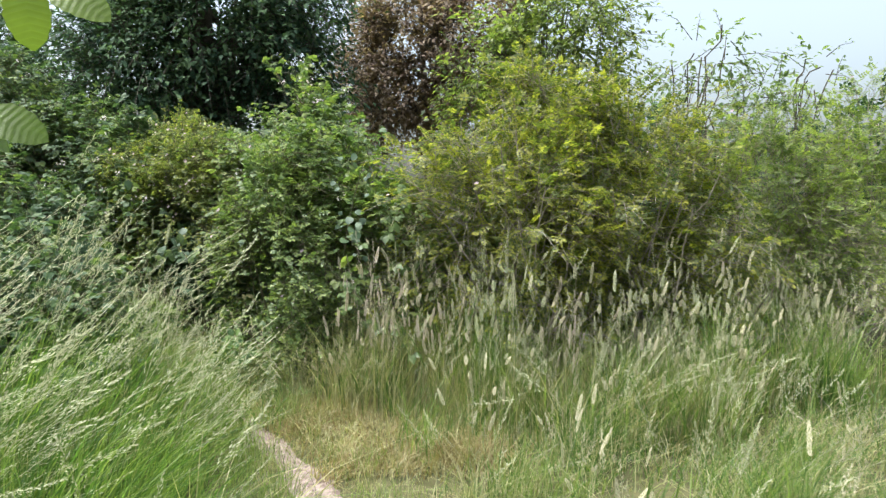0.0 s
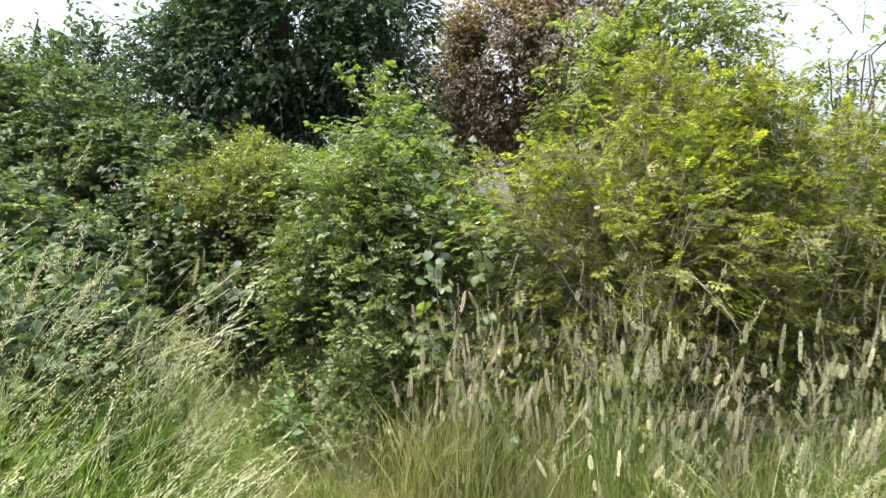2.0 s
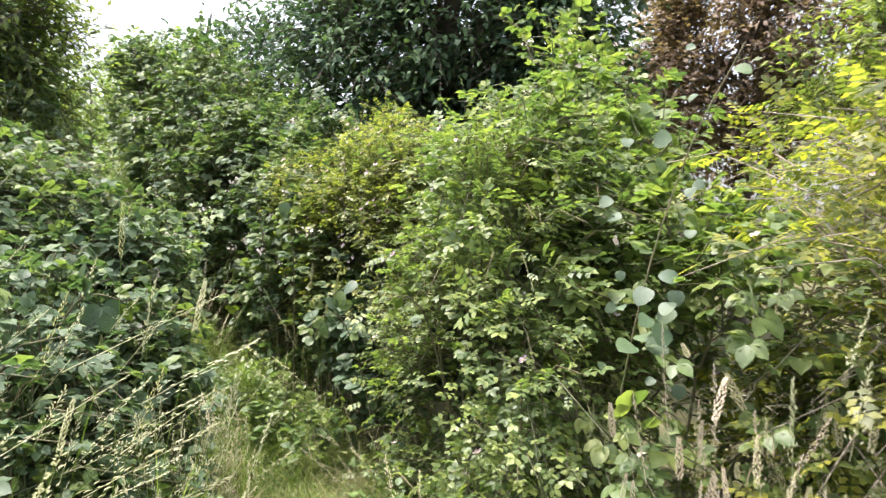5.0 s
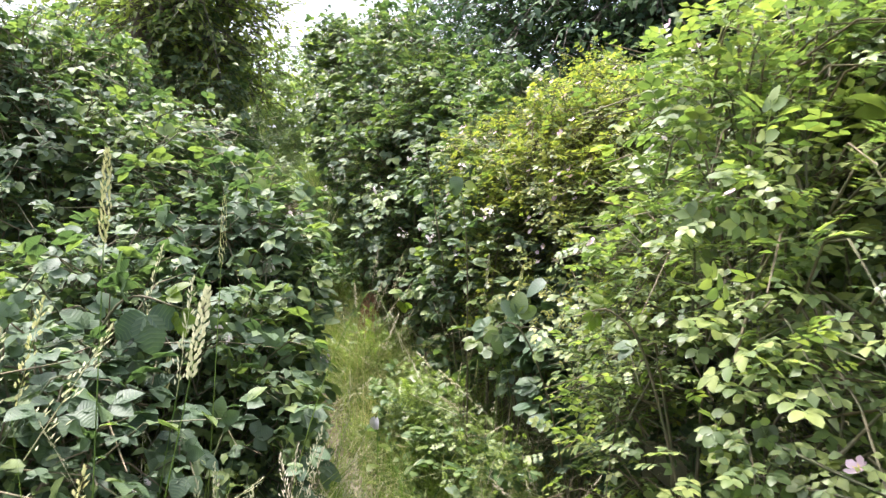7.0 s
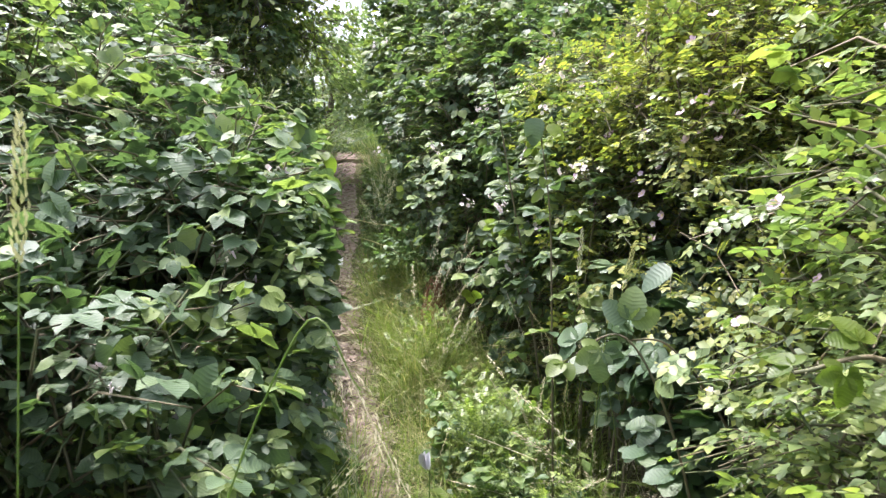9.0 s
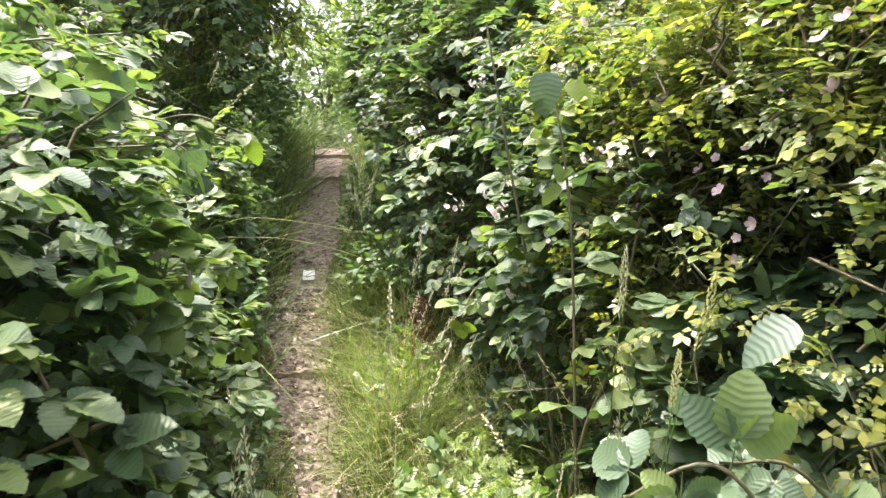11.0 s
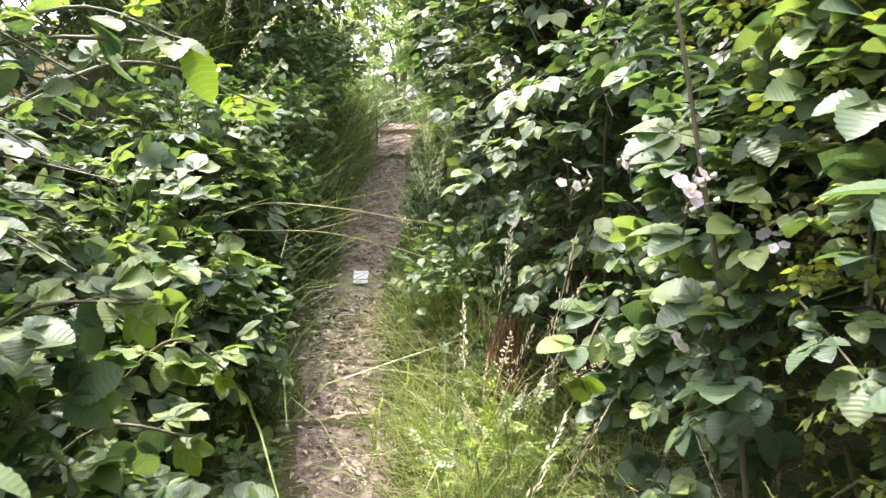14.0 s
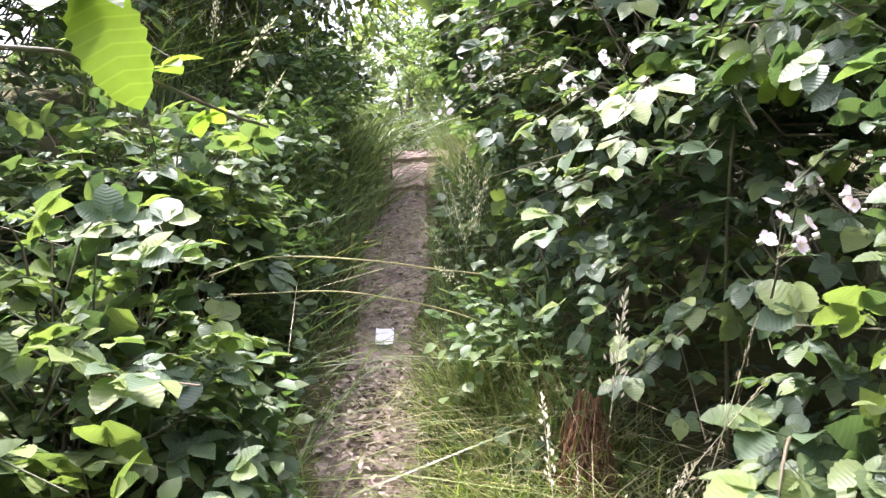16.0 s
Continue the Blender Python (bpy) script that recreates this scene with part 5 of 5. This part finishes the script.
# ---- dead brushwood at the foot of the yellow-green shrub ----
def dead_branch(label, start, way, length, seed, r=0.008):
    """A fallen grey branch that forks into bare crooked twigs."""
    rng = np.random.default_rng(seed)
    base = thing("dead_branch", start[0], start[1], label, "dead branch", "dead brushwood under the shrub")
    off = np.array(base.location)

    def limb(p, d, ln, rad):
        out = [np.array(p, float)]
        d = unit(np.array(d, float))
        for _ in range(7):
            d = unit(d + rng.normal(size=3) * 0.22 + np.array((0, 0, -0.03)))
            out.append(out[-1] + d * ln / 7)
        return np.array(out), np.linspace(rad, rad * 0.35, 8)

    main, rr = limb(start, way, length, r)
    s = Soup()
    tubes(s, (main - off)[None], rr[None], 6)
    part("bough", s.mesh("bough", M_TWIG), base)
    for i in range(2, 8):
        for _ in range(2):
            d = unit(main[i] - main[i - 1]) + rng.normal(size=3) * 0.8 + np.array((0, -0.15, 0.15))
            tw, tr = limb(main[i], d, length * rng.uniform(0.3, 0.6), rr[i] * 0.55)
            s = Soup()
            tubes(s, (tw - off)[None], tr[None], 4)
            for j in (3, 5, 6):
                t2, r2 = limb(tw[j], unit(tw[j] - tw[j - 1]) + rng.normal(size=3) * 0.9, length * rng.uniform(0.1, 0.25), tr[j] * 0.6)
                tubes(s, (t2 - off)[None], r2[None], 3)
            part("twig", s.mesh("twig", M_TWIG), base)


for k_, (st_, wy_, ln_) in enumerate([((0.55, 5.75, 0.05), (0.25, -0.45, 0.8), 1.3), ((1.0, 5.7, 0.05), (-0.35, -0.4, 0.7), 1.2), ((1.35, 5.8, 0.05), (0.5, -0.4, 0.75), 1.5), ((0.8, 5.8, 0.1), (0.8, -0.3, 0.45), 1.2),
                                      ((1.7, 5.85, 0.05), (-0.6, -0.35, 0.5), 1.2), ((0.25, 5.75, 0.05), (-0.3, -0.2, 0.9), 1.4), ((1.1, 5.6, 0.3), (0.2, -0.3, 0.3), 0.9), ((2.2, 6.0, 0.05), (0.5, -0.35, 0.8), 1.6)]):
    dead_branch("bare grey dead branch tangled under the shrub", st_, wy_, ln_, 300 + k_)

# small white-budded plant on the verge
wf = thing("wildflower", -3.32, 6.86, "small plant with one white bud and broad leaves", "wildflower")
s_ = Soup()
tubes(s_, (curve_pts([(-3.32, 6.86, -0.02), (-3.32, 6.85, 0.25), (-3.315, 6.835, 0.46)], 10) - np.array(wf.location))[None], np.full((1, 11), 0.0025), 5)
part("stem", s_.mesh("stem", M_GRASS), wf)
s_ = Soup()
for k_ in range(5):
    v_, f_, u_, m_ = leaflet(0.055, 0.034, 4, 0.5, -0.15)
    s_.raw(*rotated((v_[:, [0, 2, 1]] + (0, 0.006, 0), f_, u_, m_), (0.1 * math.cos(k_ * 1.26), 0.1 * math.sin(k_ * 1.26), 1), (0.006 * math.cos(k_ * 1.26), 0.006 * math.sin(k_ * 1.26), 0)))
ob_ = part("bud", s_.mesh("bud", M_PAPER), wf, "white closed bud")
ob_.location = Vector((-3.315, 6.835, 0.46)) - wf.location
ob_.scale = (1.3, 1.3, 1.2)
s_ = Soup()
s_.raw(*leaflet(0.08, 0.055, 6, 0.2, 0.3))
wl = s_.mesh("leaf", M_YOUNG)
for k_ in range(5):
    put_leaf(wf, wl, (-3.32, 6.85, 0.38 - 0.05 * k_), (math.cos(k_ * 2.4), math.sin(k_ * 2.4), 0.1), (0, 0, 1), 1.0)

# ---- things on the path ----
pp = thing("paper", -5.775, 8.245, "crumpled white paper scrap lying on the earth path", "litter")
s_ = Soup()
gx, gy = np.meshgrid(np.linspace(-0.045, 0.045, 9), np.linspace(-0.045, 0.045, 9))
gz = 0.002 * np.sin(40 * gx + 1) * np.cos(30 * gy) + 0.02 * (np.abs(gx) / 0.045) ** 3 * 0.3 + 0.022
for dz_ in (0.0, -0.0012):
    i_ = (np.arange(8)[:, None] * 9 + np.arange(8)[None]).ravel()
    f_ = np.vstack([np.stack([i_, i_ + 1, i_ + 10], 1), np.stack([i_, i_ + 10, i_ + 9], 1)])
    s_.raw(np.stack([gx, gy, gz + dz_], -1).reshape(-1, 3), f_)
sheet = part("sheet", s_.mesh("sheet", M_PAPER), pp)
sheet.rotation_euler = Vector((0.46, -0.34, 0.82)).to_track_quat("Z", "Y").to_euler()
sheet.location = (0, 0, 0.036)
sheet.scale = (0.78, 0.95, 1.0)


def timber(name, label, x, y, heading, length, h, depth):
    """A worn, split-edged riser board set across the path."""
    rng = np.random.default_rng(int(abs(x) * 100))
    e = thing(name, x, y, label, "step")
    bm = bmesh.new()
    bmesh.ops.create_cube(bm, size=1)
    bmesh.ops.scale(bm, vec=(length, depth, h), verts=bm.verts)
    bmesh.ops.subdivide_edges(bm, edges=[ed for ed in bm.edges if abs(ed.verts[0].co.x - ed.verts[1].co.x) > length * 0.5], cuts=8)
    bmesh.ops.bevel(bm, geom=[ed for ed in bm.edges], offset=0.004, segments=1, affect="EDGES", clamp_overlap=True)
    for v in bm.verts:
        v.co += Vector(rng.normal(size=3) * (0.001, 0.003, 0.004)) + Vector((0, 0, 0.008 * math.sin(v.co.x * 14)))
    me = bpy.data.meshes.new("board")
    bm.to_mesh(me)
    bm.free()
    me.materials.append(M_WOOD)
    ob = part("board", me, e)
    ob.rotation_euler = (0, 0, radians(heading))
    ob.location = (0, 0, h * 0.35)


timber("wooden_step", "weathered timber riser half buried in the path", -5.02, 7.66, 62, 0.36, 0.05, 0.035)
timber("wooden_step", "earth-covered timber riser on the steep path", -7.25, 9.40, 50, 0.38, 0.05, 0.05)
timber("wooden_step", "timber riser at the top of the slope", -7.85, 9.84, 50, 0.42, 0.06, 0.06)

# brown dead tuft at the hedge foot
dead = thing("dead_plant", -4.70, 8.19, "tuft of dead rust-brown stems at the hedge foot", "dead plant")
rgd = np.random.default_rng(5)
s_ = Soup()
n_ = 260
a_ = rgd.random(n_) * 6.28
top_ = np.column_stack([0.05 * np.cos(a_) * rgd.random(n_), 0.05 * np.sin(a_) * rgd.random(n_), rgd.uniform(0.18, 0.34, n_)])
bot_ = np.column_stack([0.09 * np.cos(a_), 0.09 * np.sin(a_), rgd.uniform(-0.02, 0.06, n_)])
t_ = np.linspace(0, 1, 6)[None, :, None]
cvs = top_[:, None] * (1 - t_) + bot_[:, None] * t_ + rgd.normal(size=(n_, 6, 3)) * 0.013
for k_ in range(60):
    sp_ = Soup()
    tubes(sp_, cvs[k_:k_ + 1], np.full((1, 6), 0.0026), 4)
    part("stem", sp_.mesh("stem", M_RUST), dead)
tubes(s_, cvs[60:], np.full((n_ - 60, 6), 0.0018), 3)
part("stem_mass", s_.mesh("stem_mass", M_RUST), dead, kind="stuff")

# ---- young tree beside the start, a few leaves reach in ----
sap = thing("sapling", -1.25, 0.95, "young sapling with bright fresh green leaves", "tree")
s_ = Soup()
tubes(s_, (curve_pts([(-1.25, 0.95, -0.05), (-1.22, 0.95, 1.0), (-1.2, 0.93, 2.1)], 16) - np.array(sap.location))[None], np.linspace(0.014, 0.005, 17)[None], 7)
part("trunk", s_.mesh("trunk", M_BARK), sap)
s_ = Soup()
s_.raw(*leaflet(0.085, 0.06, 11, 0.15, 0.2, 0.04))
sl = s_.mesh("leaf", M_YOUNG)
for c_ in ([(-1.21, 0.94, 1.5), (-0.85, 0.92, 1.72), (-0.5, 0.9, 1.79)], [(-1.22, 0.95, 1.3), (-0.85, 0.85, 1.55), (-0.55, 0.8, 1.61)]):
    cv_ = curve_pts(c_, 12)
    s_ = Soup()
    tubes(s_, (cv_ - np.array(sap.location))[None], np.linspace(0.004, 0.0015, len(cv_))[None], 5)
    part("branch", s_.mesh("branch", M_BARK), sap)
    for k_ in range(3, len(cv_)):
        put_leaf(sap, sl, cv_[k_], (0.7 if k_ > 10 else 0.2, 0.6 * (-1) ** k_, -0.5), (0.2, -0.5, 0.8), 0.95)
for at_, ax_, sz_ in [((-0.49, 0.86, 1.755), (0.1, 0.0, -1.0), 0.85), ((-0.47, 0.88, 1.76), (0.85, 0.0, -0.35), 0.9), ((-0.53, 0.84, 1.605), (0.9, 0.1, -0.3), 0.85)]:
    put_leaf(sap, sl, at_, ax_, (0.2, -0.75, 0.55), sz_)
